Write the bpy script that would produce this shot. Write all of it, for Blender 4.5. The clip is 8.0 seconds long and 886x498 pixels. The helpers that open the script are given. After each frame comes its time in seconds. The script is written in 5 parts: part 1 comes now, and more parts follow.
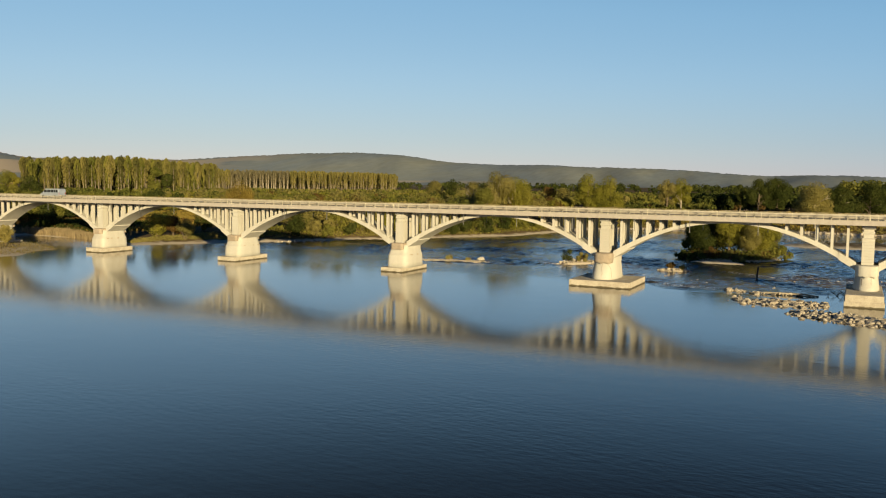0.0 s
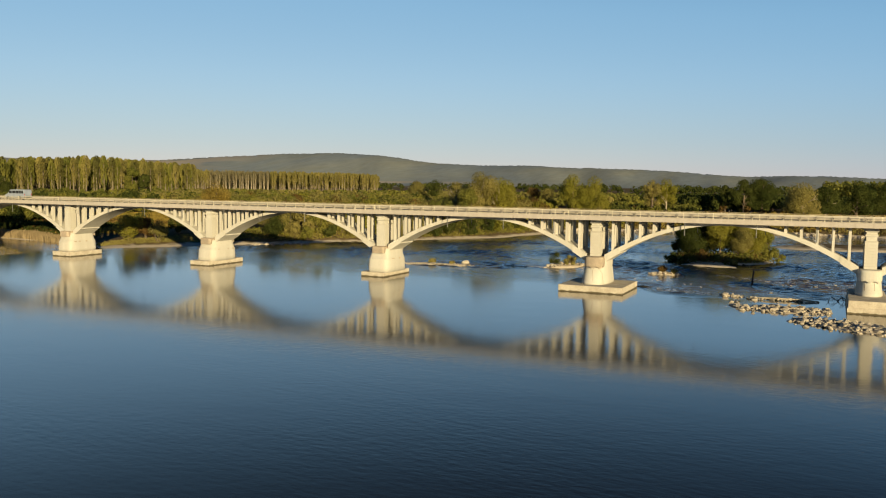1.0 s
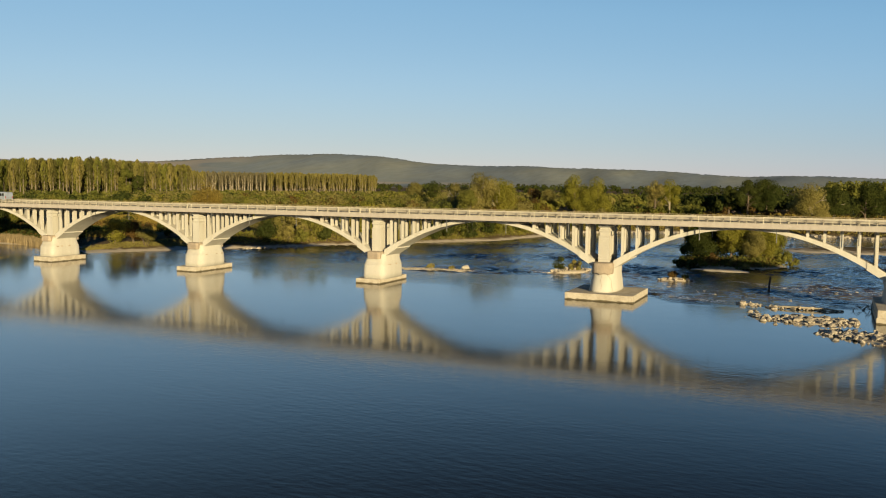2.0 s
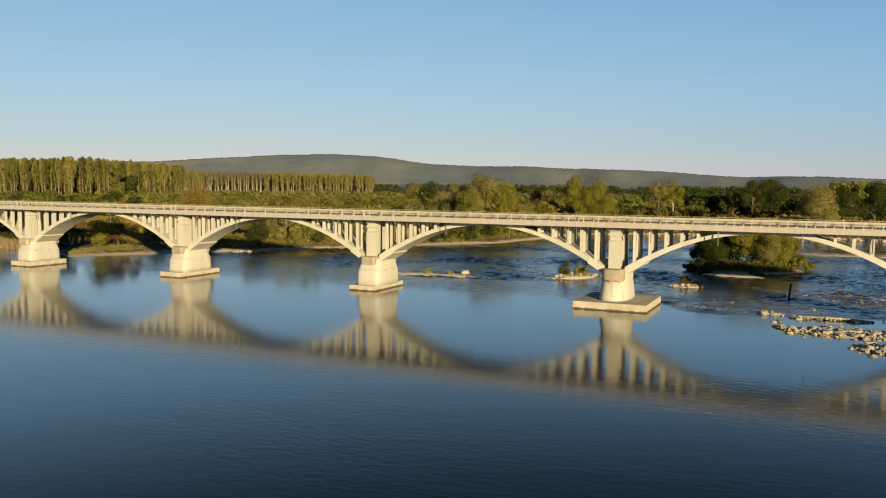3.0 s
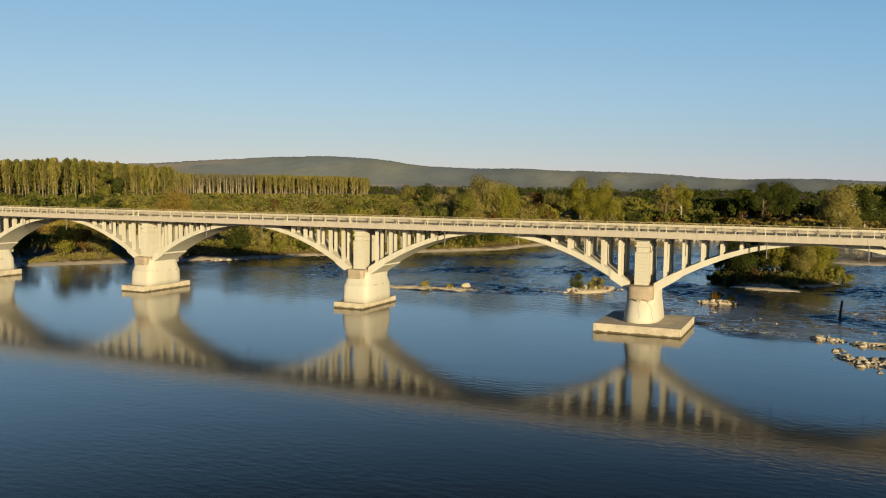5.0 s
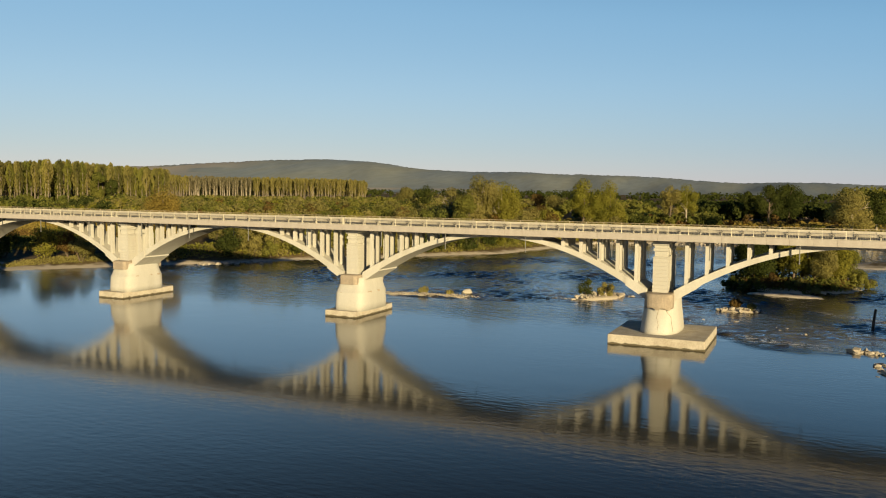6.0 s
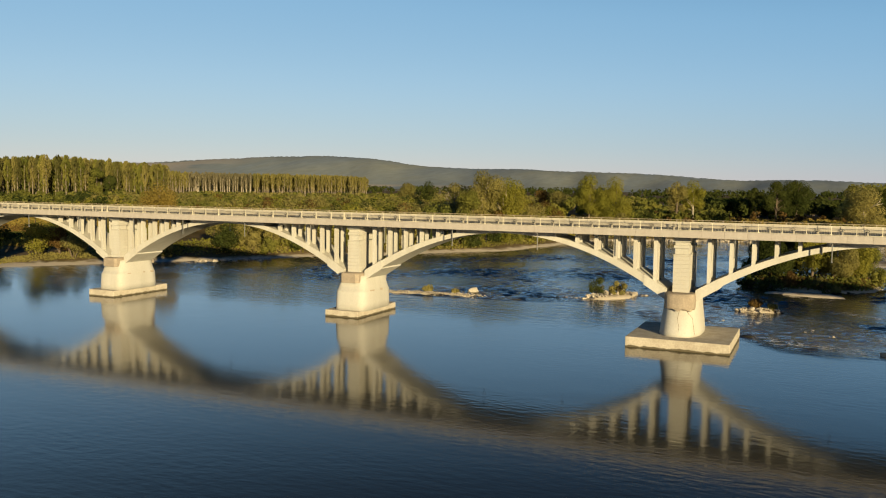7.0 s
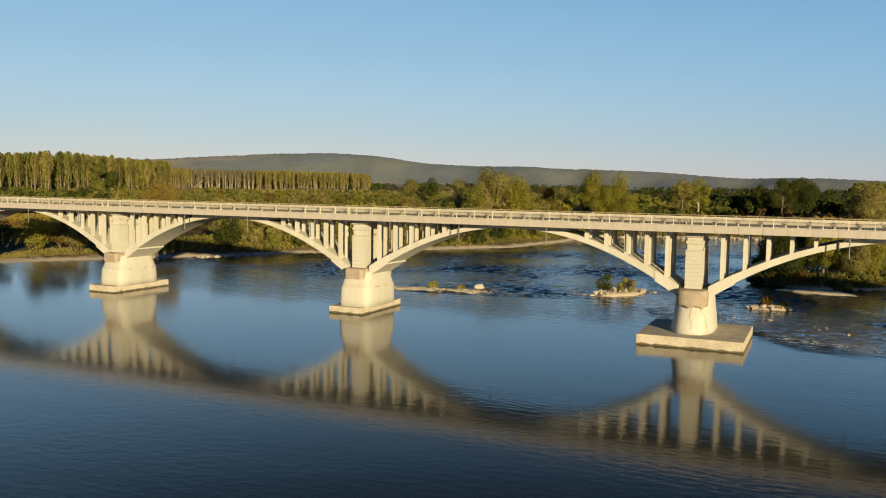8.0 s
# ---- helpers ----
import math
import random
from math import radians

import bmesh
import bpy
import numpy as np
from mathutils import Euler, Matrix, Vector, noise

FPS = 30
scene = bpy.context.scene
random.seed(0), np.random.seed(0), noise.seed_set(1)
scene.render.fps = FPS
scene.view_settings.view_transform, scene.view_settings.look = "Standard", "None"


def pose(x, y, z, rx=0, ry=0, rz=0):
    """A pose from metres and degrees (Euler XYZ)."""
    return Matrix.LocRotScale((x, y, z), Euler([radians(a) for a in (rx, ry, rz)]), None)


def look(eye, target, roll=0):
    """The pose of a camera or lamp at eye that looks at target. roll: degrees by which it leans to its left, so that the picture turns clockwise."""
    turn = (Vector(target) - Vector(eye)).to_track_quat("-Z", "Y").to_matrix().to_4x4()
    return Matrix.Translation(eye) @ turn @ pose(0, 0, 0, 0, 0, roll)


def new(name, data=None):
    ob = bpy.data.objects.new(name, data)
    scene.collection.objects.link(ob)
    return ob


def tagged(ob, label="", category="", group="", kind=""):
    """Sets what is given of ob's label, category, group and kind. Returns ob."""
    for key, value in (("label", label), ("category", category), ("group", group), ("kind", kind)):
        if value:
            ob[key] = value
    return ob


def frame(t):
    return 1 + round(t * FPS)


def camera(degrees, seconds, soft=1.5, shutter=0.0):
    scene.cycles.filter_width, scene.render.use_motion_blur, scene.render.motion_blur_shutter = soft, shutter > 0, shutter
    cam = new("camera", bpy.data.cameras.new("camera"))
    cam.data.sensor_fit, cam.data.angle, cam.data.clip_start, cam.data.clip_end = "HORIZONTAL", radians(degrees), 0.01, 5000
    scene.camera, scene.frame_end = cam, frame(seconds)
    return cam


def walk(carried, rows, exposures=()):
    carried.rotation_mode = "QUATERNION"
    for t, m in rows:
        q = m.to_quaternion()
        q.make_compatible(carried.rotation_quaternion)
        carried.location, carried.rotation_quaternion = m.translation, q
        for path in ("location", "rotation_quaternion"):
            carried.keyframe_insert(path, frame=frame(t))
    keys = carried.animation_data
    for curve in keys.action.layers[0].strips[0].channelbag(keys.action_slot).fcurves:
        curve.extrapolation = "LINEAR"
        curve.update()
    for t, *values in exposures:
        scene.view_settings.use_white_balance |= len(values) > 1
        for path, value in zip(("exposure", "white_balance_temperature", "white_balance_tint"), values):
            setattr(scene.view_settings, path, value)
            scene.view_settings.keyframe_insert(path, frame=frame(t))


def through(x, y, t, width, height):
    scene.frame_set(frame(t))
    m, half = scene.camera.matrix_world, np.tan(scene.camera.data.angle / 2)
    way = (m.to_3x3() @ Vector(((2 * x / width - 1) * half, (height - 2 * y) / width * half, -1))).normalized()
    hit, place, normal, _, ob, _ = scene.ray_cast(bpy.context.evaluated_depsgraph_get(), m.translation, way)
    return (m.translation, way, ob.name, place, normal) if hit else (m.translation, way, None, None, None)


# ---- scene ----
cam = camera(56.0, 8.0, soft=1.1)
PATH = [
    (0, (34.178, -123.009, 15.669), (33.296, -121.222, 15.506), 0.6),
    (0.5, (32.815, -120.512, 15.609), (31.935, -118.723, 15.448), 0.6),
    (1, (31.293, -117.67, 15.638), (30.45, -115.864, 15.477), 0.6),
    (1.5, (29.824, -114.638, 15.743), (28.983, -112.83, 15.583), 0.5),
    (3, (24.747, -104.292, 15.846), (23.912, -102.481, 15.687), 0.5),
    (3.5, (23.196, -101.095, 15.974), (22.363, -99.283, 15.815), 0.5),
    (4, (21.276, -97.359, 15.883), (20.445, -95.546, 15.726), 0.5),
    (4.5, (19.61, -93.882, 15.966), (18.781, -92.068, 15.809), 0.5),
    (6, (14.549, -83.293, 15.261), (13.726, -81.476, 15.116), 0.6),
    (6.5, (12.944, -80.693, 15.111), (12.122, -78.877, 14.959), 0.6),
    (7, (11.944, -79.109, 14.865), (11.12, -77.293, 14.713), 0.7),
    (7.5, (11.22, -78.183, 14.736), (10.394, -76.368, 14.581), 0.8),
    (8, (10.866, -77.706, 14.491), (10.037, -75.893, 14.333), 0.8),
]
walk(cam, [(t, look(eye, target, roll)) for t, eye, target, roll in PATH])


# ---- light ----
SUN_AZ, SUN_EL = 44.0, 8.7          # degrees right of the way straight out from the bridge, and above the horizon
sun_way = Vector((math.sin(radians(SUN_AZ)) * math.cos(radians(SUN_EL)), -math.cos(radians(SUN_AZ)) * math.cos(radians(SUN_EL)), math.sin(radians(SUN_EL))))
world = bpy.data.worlds.new("sky")
scene.world = world
world.use_nodes = True
wn = world.node_tree
sky = wn.nodes.new("ShaderNodeTexSky")
sky.sky_type, sky.sun_disc = "NISHITA", False
sky.sun_elevation = radians(SUN_EL)
sky.sun_rotation = math.atan2(sun_way.x, sun_way.y)
sky.air_density, sky.dust_density, sky.ozone_density = 0.7, 0.1, 2.0
wn.nodes["Background"].inputs["Strength"].default_value = 0.0622
haze = wn.nodes.new("ShaderNodeHueSaturation")
haze.inputs["Saturation"].default_value = 0.92
cast = wn.nodes.new("ShaderNodeMix")
cast.data_type, cast.blend_type = "RGBA", "MULTIPLY"
cast.inputs["Factor"].default_value, cast.inputs["B"].default_value = 1.0, (0.92, 0.545, 0.25, 1)
airlight = wn.nodes.new("ShaderNodeMix")          # evenly scattered light of the clear evening air
airlight.data_type, airlight.blend_type = "RGBA", "ADD"
airlight.inputs["Factor"].default_value, airlight.inputs["B"].default_value = 1.0, (0.36, 2.28, 4.60, 1)
wn.links.new(sky.outputs[0], haze.inputs["Color"])
wn.links.new(haze.outputs[0], cast.inputs["A"])
wn.links.new(cast.outputs["Result"], airlight.inputs["A"])
direction, parts_of, fall, deep_tint, deepen = (wn.nodes.new("ShaderNode" + kind) for kind in ("TexCoord", "SeparateXYZ", "MapRange", "Mix", "Mix"))
fall.interpolation_type = "SMOOTHSTEP"          # a clear evening sky deepens towards the zenith
fall.inputs["From Min"].default_value, fall.inputs["From Max"].default_value = 0.19, 0.43
deep_tint.data_type = deepen.data_type = "RGBA"
deep_tint.inputs["B"].default_value = (0.020, 0.108, 0.222, 1)
deepen.blend_type = "MULTIPLY"
deepen.inputs["Factor"].default_value = 1.0
wn.links.new(direction.outputs["Generated"], parts_of.inputs[0])
aside = wn.nodes.new("ShaderNodeMath")          # and sooner at right angles to the sun than opposite it
aside.operation = "MULTIPLY_ADD"
aside.inputs[1].default_value = 0.06
wn.links.new(parts_of.outputs["X"], aside.inputs[0])
lifted = wn.nodes.new("ShaderNodeMath")
lifted.inputs[1].default_value = 0.02
wn.links.new(parts_of.outputs["Z"], lifted.inputs[0])
wn.links.new(lifted.outputs[0], aside.inputs[2])
wn.links.new(aside.outputs[0], fall.inputs["Value"])
low_air, rim = wn.nodes.new("ShaderNodeMapRange"), wn.nodes.new("ShaderNodeMix")          # dustier, greyer air along the horizon
low_air.interpolation_type = "SMOOTHSTEP"
low_air.inputs["From Min"].default_value, low_air.inputs["From Max"].default_value = 0.0, 0.13
rim.data_type = "RGBA"
rim.inputs["A"].default_value, rim.inputs["B"].default_value = (0.90, 0.875, 0.86, 1), (1.04, 1.03, 1.05, 1)
wn.links.new(parts_of.outputs["Z"], low_air.inputs["Value"])
wn.links.new(low_air.outputs[0], rim.inputs["Factor"])
wn.links.new(rim.outputs["Result"], deep_tint.inputs["A"])
wn.links.new(fall.outputs[0], deep_tint.inputs["Factor"])
wn.links.new(airlight.outputs["Result"], deepen.inputs["A"])
wn.links.new(deep_tint.outputs["Result"], deepen.inputs["B"])
wn.links.new(deepen.outputs["Result"], wn.nodes["Background"].inputs["Color"])
sun = new("sun", bpy.data.lights.new("sun", "SUN"))
sun.data.energy, sun.data.angle, sun.data.color = 4.8, radians(0.53), (1.0, 0.80, 0.45)
sun.matrix_world = look(sun_way * 300, (0, 0, 0))
scene.view_settings.exposure = 0.83


# ---- materials ----
def mat(name, colour, rough=0.8, spread=0.12, scale=1.0, fine=12.0, bump=0.2, metal=0.0, second=None, amount=0.5, per=None, streak=False, spec=0.4, edge=(0.4, 0.62), deep=0.05):
    """A grained surface: a large and a fine noise vary the colour, a second colour lies in patches; per: 'object' or 'island' adds a shift by piece."""
    m = bpy.data.materials.new(name)
    m.use_nodes = True
    nt = m.node_tree
    N, L = nt.nodes.new, nt.links.new
    bsdf = nt.nodes["Principled BSDF"]
    geo = N("ShaderNodeNewGeometry")
    big, small = N("ShaderNodeTexNoise"), N("ShaderNodeTexNoise")
    big.inputs["Scale"].default_value, big.inputs["Detail"].default_value = scale, 5
    small.inputs["Scale"].default_value, small.inputs["Detail"].default_value = fine, 4
    if streak:
        mp = N("ShaderNodeMapping")
        mp.inputs["Scale"].default_value = (1.0, 1.0, 0.16)
        L(geo.outputs["Position"], mp.inputs["Vector"])
        L(mp.outputs[0], big.inputs["Vector"])
    else:
        L(geo.outputs["Position"], big.inputs["Vector"])
    L(geo.outputs["Position"], small.inputs["Vector"])
    ramp = N("ShaderNodeMapRange")
    ramp.inputs["From Min"].default_value, ramp.inputs["From Max"].default_value = edge
    L(big.outputs["Fac"], ramp.inputs["Value"])
    mul = N("ShaderNodeMath")
    mul.operation = "MULTIPLY"
    mul.inputs[1].default_value = amount
    L(ramp.outputs[0], mul.inputs[0])
    mix = N("ShaderNodeMix")
    mix.data_type = "RGBA"
    mix.inputs["A"].default_value = (*colour, 1)
    mix.inputs["B"].default_value = (*(second or [c * 0.7 for c in colour]), 1)
    L(mul.outputs[0], mix.inputs["Factor"])
    val = N("ShaderNodeMapRange")
    val.inputs["From Min"].default_value, val.inputs["From Max"].default_value = 0.25, 0.75
    val.inputs["To Min"].default_value, val.inputs["To Max"].default_value = 1 - spread, 1 + spread
    L(small.outputs["Fac"], val.inputs["Value"])
    level = val.outputs[0]
    if per:
        src = N("ShaderNodeObjectInfo").outputs["Random"] if per == "object" else geo.outputs["Random Per Island"]
        r = N("ShaderNodeMapRange")
        r.inputs["To Min"].default_value, r.inputs["To Max"].default_value = 0.82, 1.18
        L(src, r.inputs["Value"])
        both = N("ShaderNodeMath")
        both.operation = "MULTIPLY"
        L(level, both.inputs[0])
        L(r.outputs[0], both.inputs[1])
        level = both.outputs[0]
    hsv = N("ShaderNodeHueSaturation")
    L(mix.outputs["Result"], hsv.inputs["Color"])
    L(level, hsv.inputs["Value"])
    L(hsv.outputs[0], bsdf.inputs["Base Color"])
    bsdf.inputs["Roughness"].default_value, bsdf.inputs["Metallic"].default_value = rough, metal
    bsdf.inputs["Specular IOR Level"].default_value = spec
    if bump:
        b = N("ShaderNodeBump")
        b.inputs["Strength"].default_value, b.inputs["Distance"].default_value = bump, deep
        L(small.outputs["Fac"], b.inputs["Height"])
        L(b.outputs[0], bsdf.inputs["Normal"])
    return m


def leaf_mat(name, colour, other, through=0.48):
    """Foliage: the colour runs between two greens by clump and by stretch of the crown; some light passes through."""
    m = bpy.data.materials.new(name)
    m.use_nodes = True
    nt = m.node_tree
    N, L = nt.nodes.new, nt.links.new
    geo = N("ShaderNodeNewGeometry")
    tex = N("ShaderNodeTexNoise")
    tex.inputs["Scale"].default_value, tex.inputs["Detail"].default_value = 0.07, 3
    L(geo.outputs["Position"], tex.inputs["Vector"])
    add = N("ShaderNodeMath")
    add.operation = "MULTIPLY_ADD"
    add.inputs[1].default_value = 0.22
    L(geo.outputs["Random Per Island"], add.inputs[0])
    sh = N("ShaderNodeMapRange")
    sh.inputs["From Min"].default_value, sh.inputs["From Max"].default_value = 0.3, 0.7
    sh.inputs["To Min"].default_value, sh.inputs["To Max"].default_value = -0.2, 0.85
    L(tex.outputs["Fac"], sh.inputs["Value"])
    L(sh.outputs[0], add.inputs[2])
    add.use_clamp = True
    mix = N("ShaderNodeMix")
    mix.data_type = "RGBA"
    mix.inputs["A"].default_value, mix.inputs["B"].default_value = (*colour, 1), (*other, 1)
    L(add.outputs[0], mix.inputs["Factor"])
    d, t, ms = N("ShaderNodeBsdfDiffuse"), N("ShaderNodeBsdfTranslucent"), N("ShaderNodeMixShader")
    ms.inputs[0].default_value = through
    L(mix.outputs["Result"], d.inputs["Color"])
    L(mix.outputs["Result"], t.inputs["Color"])
    L(d.outputs[0], ms.inputs[1])
    L(t.outputs[0], ms.inputs[2])
    L(ms.outputs[0], nt.nodes["Material Output"].inputs["Surface"])
    nt.nodes.remove(nt.nodes["Principled BSDF"])
    return m


def water_mat():
    m = bpy.data.materials.new("river_water")
    m.use_nodes = True
    nt = m.node_tree
    N, L = nt.nodes.new, nt.links.new
    bsdf = nt.nodes["Principled BSDF"]
    geo, sep = N("ShaderNodeNewGeometry"), N("ShaderNodeSeparateXYZ")
    L(geo.outputs["Position"], sep.inputs[0])

    def noise_at(scale, detail, stretch=(1, 1, 1), turn=0.0, rough=0.5):
        mp, tx = N("ShaderNodeMapping"), N("ShaderNodeTexNoise")
        mp.inputs["Scale"].default_value = stretch
        mp.inputs["Rotation"].default_value = (0, 0, turn)
        tx.inputs["Scale"].default_value, tx.inputs["Detail"].default_value, tx.inputs["Roughness"].default_value = scale, detail, rough
        L(geo.outputs["Position"], mp.inputs["Vector"])
        L(mp.outputs[0], tx.inputs["Vector"])
        return tx.outputs["Fac"]

    def math_node(op, a, b, c=None):
        n = N("ShaderNodeMath")
        n.operation = op
        for i, v in enumerate((a, b, c)):
            if v is None:
                continue
            if isinstance(v, (int, float)):
                n.inputs[i].default_value = v
            else:
                L(v, n.inputs[i])
        return n.outputs[0]

    def ranged(v, a, b, c=0.0, d=1.0):
        r = N("ShaderNodeMapRange")
        r.interpolation_type = "SMOOTHSTEP"
        for k, x in zip(("From Min", "From Max", "To Min", "To Max"), (a, b, c, d)):
            r.inputs[k].default_value = x
        L(v, r.inputs["Value"])
        return r.outputs[0]

    # the shallows below the bridge run faster: the mesh carries how fast as an attribute
    att = N("ShaderNodeAttribute")
    att.attribute_name = "rapid"
    fast = att.outputs["Fac"]
    calm = noise_at(1.7, 2, (0.6, 1.2, 1), 0.25)
    swell = noise_at(0.22, 2, (0.7, 1.3, 1), 0.2)
    gusts = ranged(noise_at(0.055, 3, (0.5, 1.3, 1), 0.2), 0.36, 0.66, 0.55, 1.25)          # stretches of smoother and of ruffled water
    fine = noise_at(1.25, 4, (0.6, 1.25, 1), 0.3, 0.62)
    calm_h = math_node("ADD", math_node("MULTIPLY", math_node("MULTIPLY", calm, gusts), 0.0092), math_node("MULTIPLY", swell, 0.008))
    height = math_node("ADD", calm_h, math_node("MULTIPLY", math_node("MULTIPLY", fine, fast), 0.30))
    bump = N("ShaderNodeBump")
    bump.inputs["Strength"].default_value, bump.inputs["Distance"].default_value = 1.0, 1.0
    L(height, bump.inputs["Height"])
    white, shoal = N("ShaderNodeAttribute"), N("ShaderNodeAttribute")
    white.attribute_name, shoal.attribute_name = "white", "shoal"
    foam = math_node("MULTIPLY", ranged(noise_at(2.2, 5, (0.35, 1.5, 1), 0.5, 0.72), 0.535, 0.60), white.outputs["Fac"])
    bed = N("ShaderNodeMix")
    bed.data_type = "RGBA"
    bed.inputs["A"].default_value, bed.inputs["B"].default_value = (0.0165, 0.0168, 0.0085, 1), (0.098, 0.086, 0.062, 1)
    L(math_node("MULTIPLY", shoal.outputs["Fac"], ranged(noise_at(0.16, 4, (0.8, 1.2, 1), 0.4), 0.30, 0.62, 0.45, 1.0)), bed.inputs["Factor"])
    body = N("ShaderNodeMix")
    body.data_type = "RGBA"
    body.inputs["B"].default_value = (0.80, 0.76, 0.68, 1)
    L(bed.outputs["Result"], body.inputs["A"])
    L(foam, body.inputs["Factor"])
    # the turbid body under a sheet of gloss that strengthens towards grazing
    under_water, gloss, both, facing = (N("ShaderNode" + k) for k in ("BsdfDiffuse", "BsdfGlossy", "MixShader", "LayerWeight"))
    L(body.outputs["Result"], under_water.inputs["Color"])
    L(math_node("MULTIPLY_ADD", foam, 0.5, ranged(fast, 0.1, 0.7, 0.098, 0.05)), gloss.inputs["Roughness"])
    gloss.inputs["Color"].default_value = (1, 1, 1, 1)
    for node in (under_water, gloss, facing):
        L(bump.outputs[0], node.inputs["Normal"])
    mirror = math_node("MINIMUM", math_node("MULTIPLY", math_node("POWER", facing.outputs["Facing"], 5.0), 1.14), 1.0)
    L(math_node("MULTIPLY", mirror, ranged(foam, 0.0, 1.0, 1.0, 0.35)), both.inputs["Fac"])
    L(under_water.outputs[0], both.inputs[1])
    L(gloss.outputs[0], both.inputs[2])
    L(both.outputs[0], nt.nodes["Material Output"].inputs["Surface"])
    nt.nodes.remove(bsdf)
    return m


CONCRETE = mat("painted_concrete", (0.445, 0.428, 0.374), 0.85, 0.08, 0.7, 7.0, 0.25, second=(0.352, 0.328, 0.272), amount=0.45, streak=True)
FASCIA = mat("fascia_concrete", (0.358, 0.326, 0.288), 0.85, 0.08, 1.2, 9.0, 0.25, second=(0.294, 0.262, 0.230), amount=0.5, streak=True)
# extra shade under the deck is put into this dark base colour
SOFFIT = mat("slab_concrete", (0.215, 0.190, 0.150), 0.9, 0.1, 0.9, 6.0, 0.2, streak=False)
FOOTING = mat("footing_concrete", (0.43, 0.385, 0.305), 0.9, 0.14, 0.9, 6.0, 0.4, second=(0.30, 0.26, 0.195), amount=0.6)


def add_waterline(m):
    """A ragged dark band of algae where the river laps the concrete."""
    nt = m.node_tree
    N, L = nt.nodes.new, nt.links.new
    bsdf = nt.nodes["Principled BSDF"]
    old = bsdf.inputs["Base Color"].links[0].from_socket
    geo, sep, tex, add, r, mix = (N("ShaderNode" + k) for k in ("NewGeometry", "SeparateXYZ", "TexNoise", "Math", "MapRange", "Mix"))
    tex.inputs["Scale"].default_value, tex.inputs["Detail"].default_value = 1.6, 5
    L(geo.outputs["Position"], sep.inputs[0])
    L(geo.outputs["Position"], tex.inputs["Vector"])
    add.operation = "MULTIPLY_ADD"
    add.inputs[1].default_value = -0.34
    L(tex.outputs["Fac"], add.inputs[0])
    L(sep.outputs["Z"], add.inputs[2])
    r.inputs["From Min"].default_value, r.inputs["From Max"].default_value = 0.04, -0.05
    L(add.outputs[0], r.inputs["Value"])
    mix.data_type = "RGBA"
    mix.inputs["B"].default_value = (0.085, 0.070, 0.040, 1)
    L(r.outputs[0], mix.inputs["Factor"])
    L(old, mix.inputs["A"])
    L(mix.outputs["Result"], bsdf.inputs["Base Color"])


add_waterline(FOOTING)
CAPSTONE = mat("weathered_stone_cap", (0.339, 0.281, 0.211), 0.9, 0.14, 1.6, 7.0, 0.5, second=(0.256, 0.211, 0.160), amount=0.7, per="object")
STAIN = mat("old_patch", (0.374, 0.312, 0.234), 0.9, 0.15, 2.0, 8.0, 0.3)
RAILPAINT = mat("cream_rail_paint", (0.512, 0.473, 0.358), 0.5, 0.06, 1.5, 20.0, 0.05, per="object")
STEEL = mat("galvanised_steel", (0.41, 0.372, 0.305), 0.55, 0.08, 1.0, 15.0, 0.05, metal=0.1)
TAN_PAINT = mat("tan_rail_paint", (0.33, 0.275, 0.185), 0.6, 0.1, 1.5, 20.0, 0.05, per="object")
DARK = mat("dark_bracket_steel", (0.039, 0.039, 0.039), 0.6, 0.1, 2.0, 15.0, 0.1)
PIPE = mat("grey_pipe", (0.15, 0.15, 0.145), 0.6, 0.1, 2.0, 10.0, 0.1)
ASPHALT = mat("asphalt", (0.078, 0.074, 0.069), 0.9, 0.2, 0.6, 30.0, 0.3)
WATER = water_mat()
ROCK = mat("pale_river_stone", (0.40, 0.350, 0.275), 0.85, 0.24, 1.4, 7.0, 0.6, second=(0.20, 0.178, 0.145), amount=0.7, per="object", spec=0.12)
BARK = mat("brown_bark", (0.125, 0.094, 0.062), 0.9, 0.25, 1.0, 9.0, 0.5)
PALEBARK = mat("pale_poplar_bark", (0.345, 0.294, 0.213), 0.9, 0.2, 0.6, 5.0, 0.3, second=(0.203, 0.173, 0.122), amount=0.7)
DEADWOOD = mat("dark_wet_wood", (0.039, 0.031, 0.025), 0.7, 0.25, 3.0, 14.0, 0.4)
CRACK = mat("dark_crack", (0.17, 0.125, 0.085), 0.95, 0.2, 2.0, 9.0, 0.2)
REED = mat("dry_reed", (0.24, 0.185, 0.10), 0.9, 0.2, 0.5, 6.0, 0.0, per="island")
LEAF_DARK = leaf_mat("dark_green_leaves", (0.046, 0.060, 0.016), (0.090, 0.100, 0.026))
LEAF_MID = leaf_mat("green_leaves", (0.128, 0.140, 0.031), (0.245, 0.228, 0.052))
LEAF_OLIVE = leaf_mat("olive_leaves", (0.172, 0.160, 0.050), (0.310, 0.264, 0.084))
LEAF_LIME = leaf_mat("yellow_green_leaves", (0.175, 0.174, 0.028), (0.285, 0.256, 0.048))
LEAF_GOLD = leaf_mat("golden_leaves", (0.235, 0.175, 0.040), (0.32, 0.24, 0.062))
LEAF_POPLAR = leaf_mat("poplar_leaves", (0.092, 0.094, 0.030), (0.185, 0.165, 0.052))
POPLAR_TRUNK = mat("poplar_trunks", (0.19, 0.158, 0.11), 0.9, 0.2, 0.2, 3.0, 0.3, second=(0.13, 0.105, 0.07), amount=0.8)
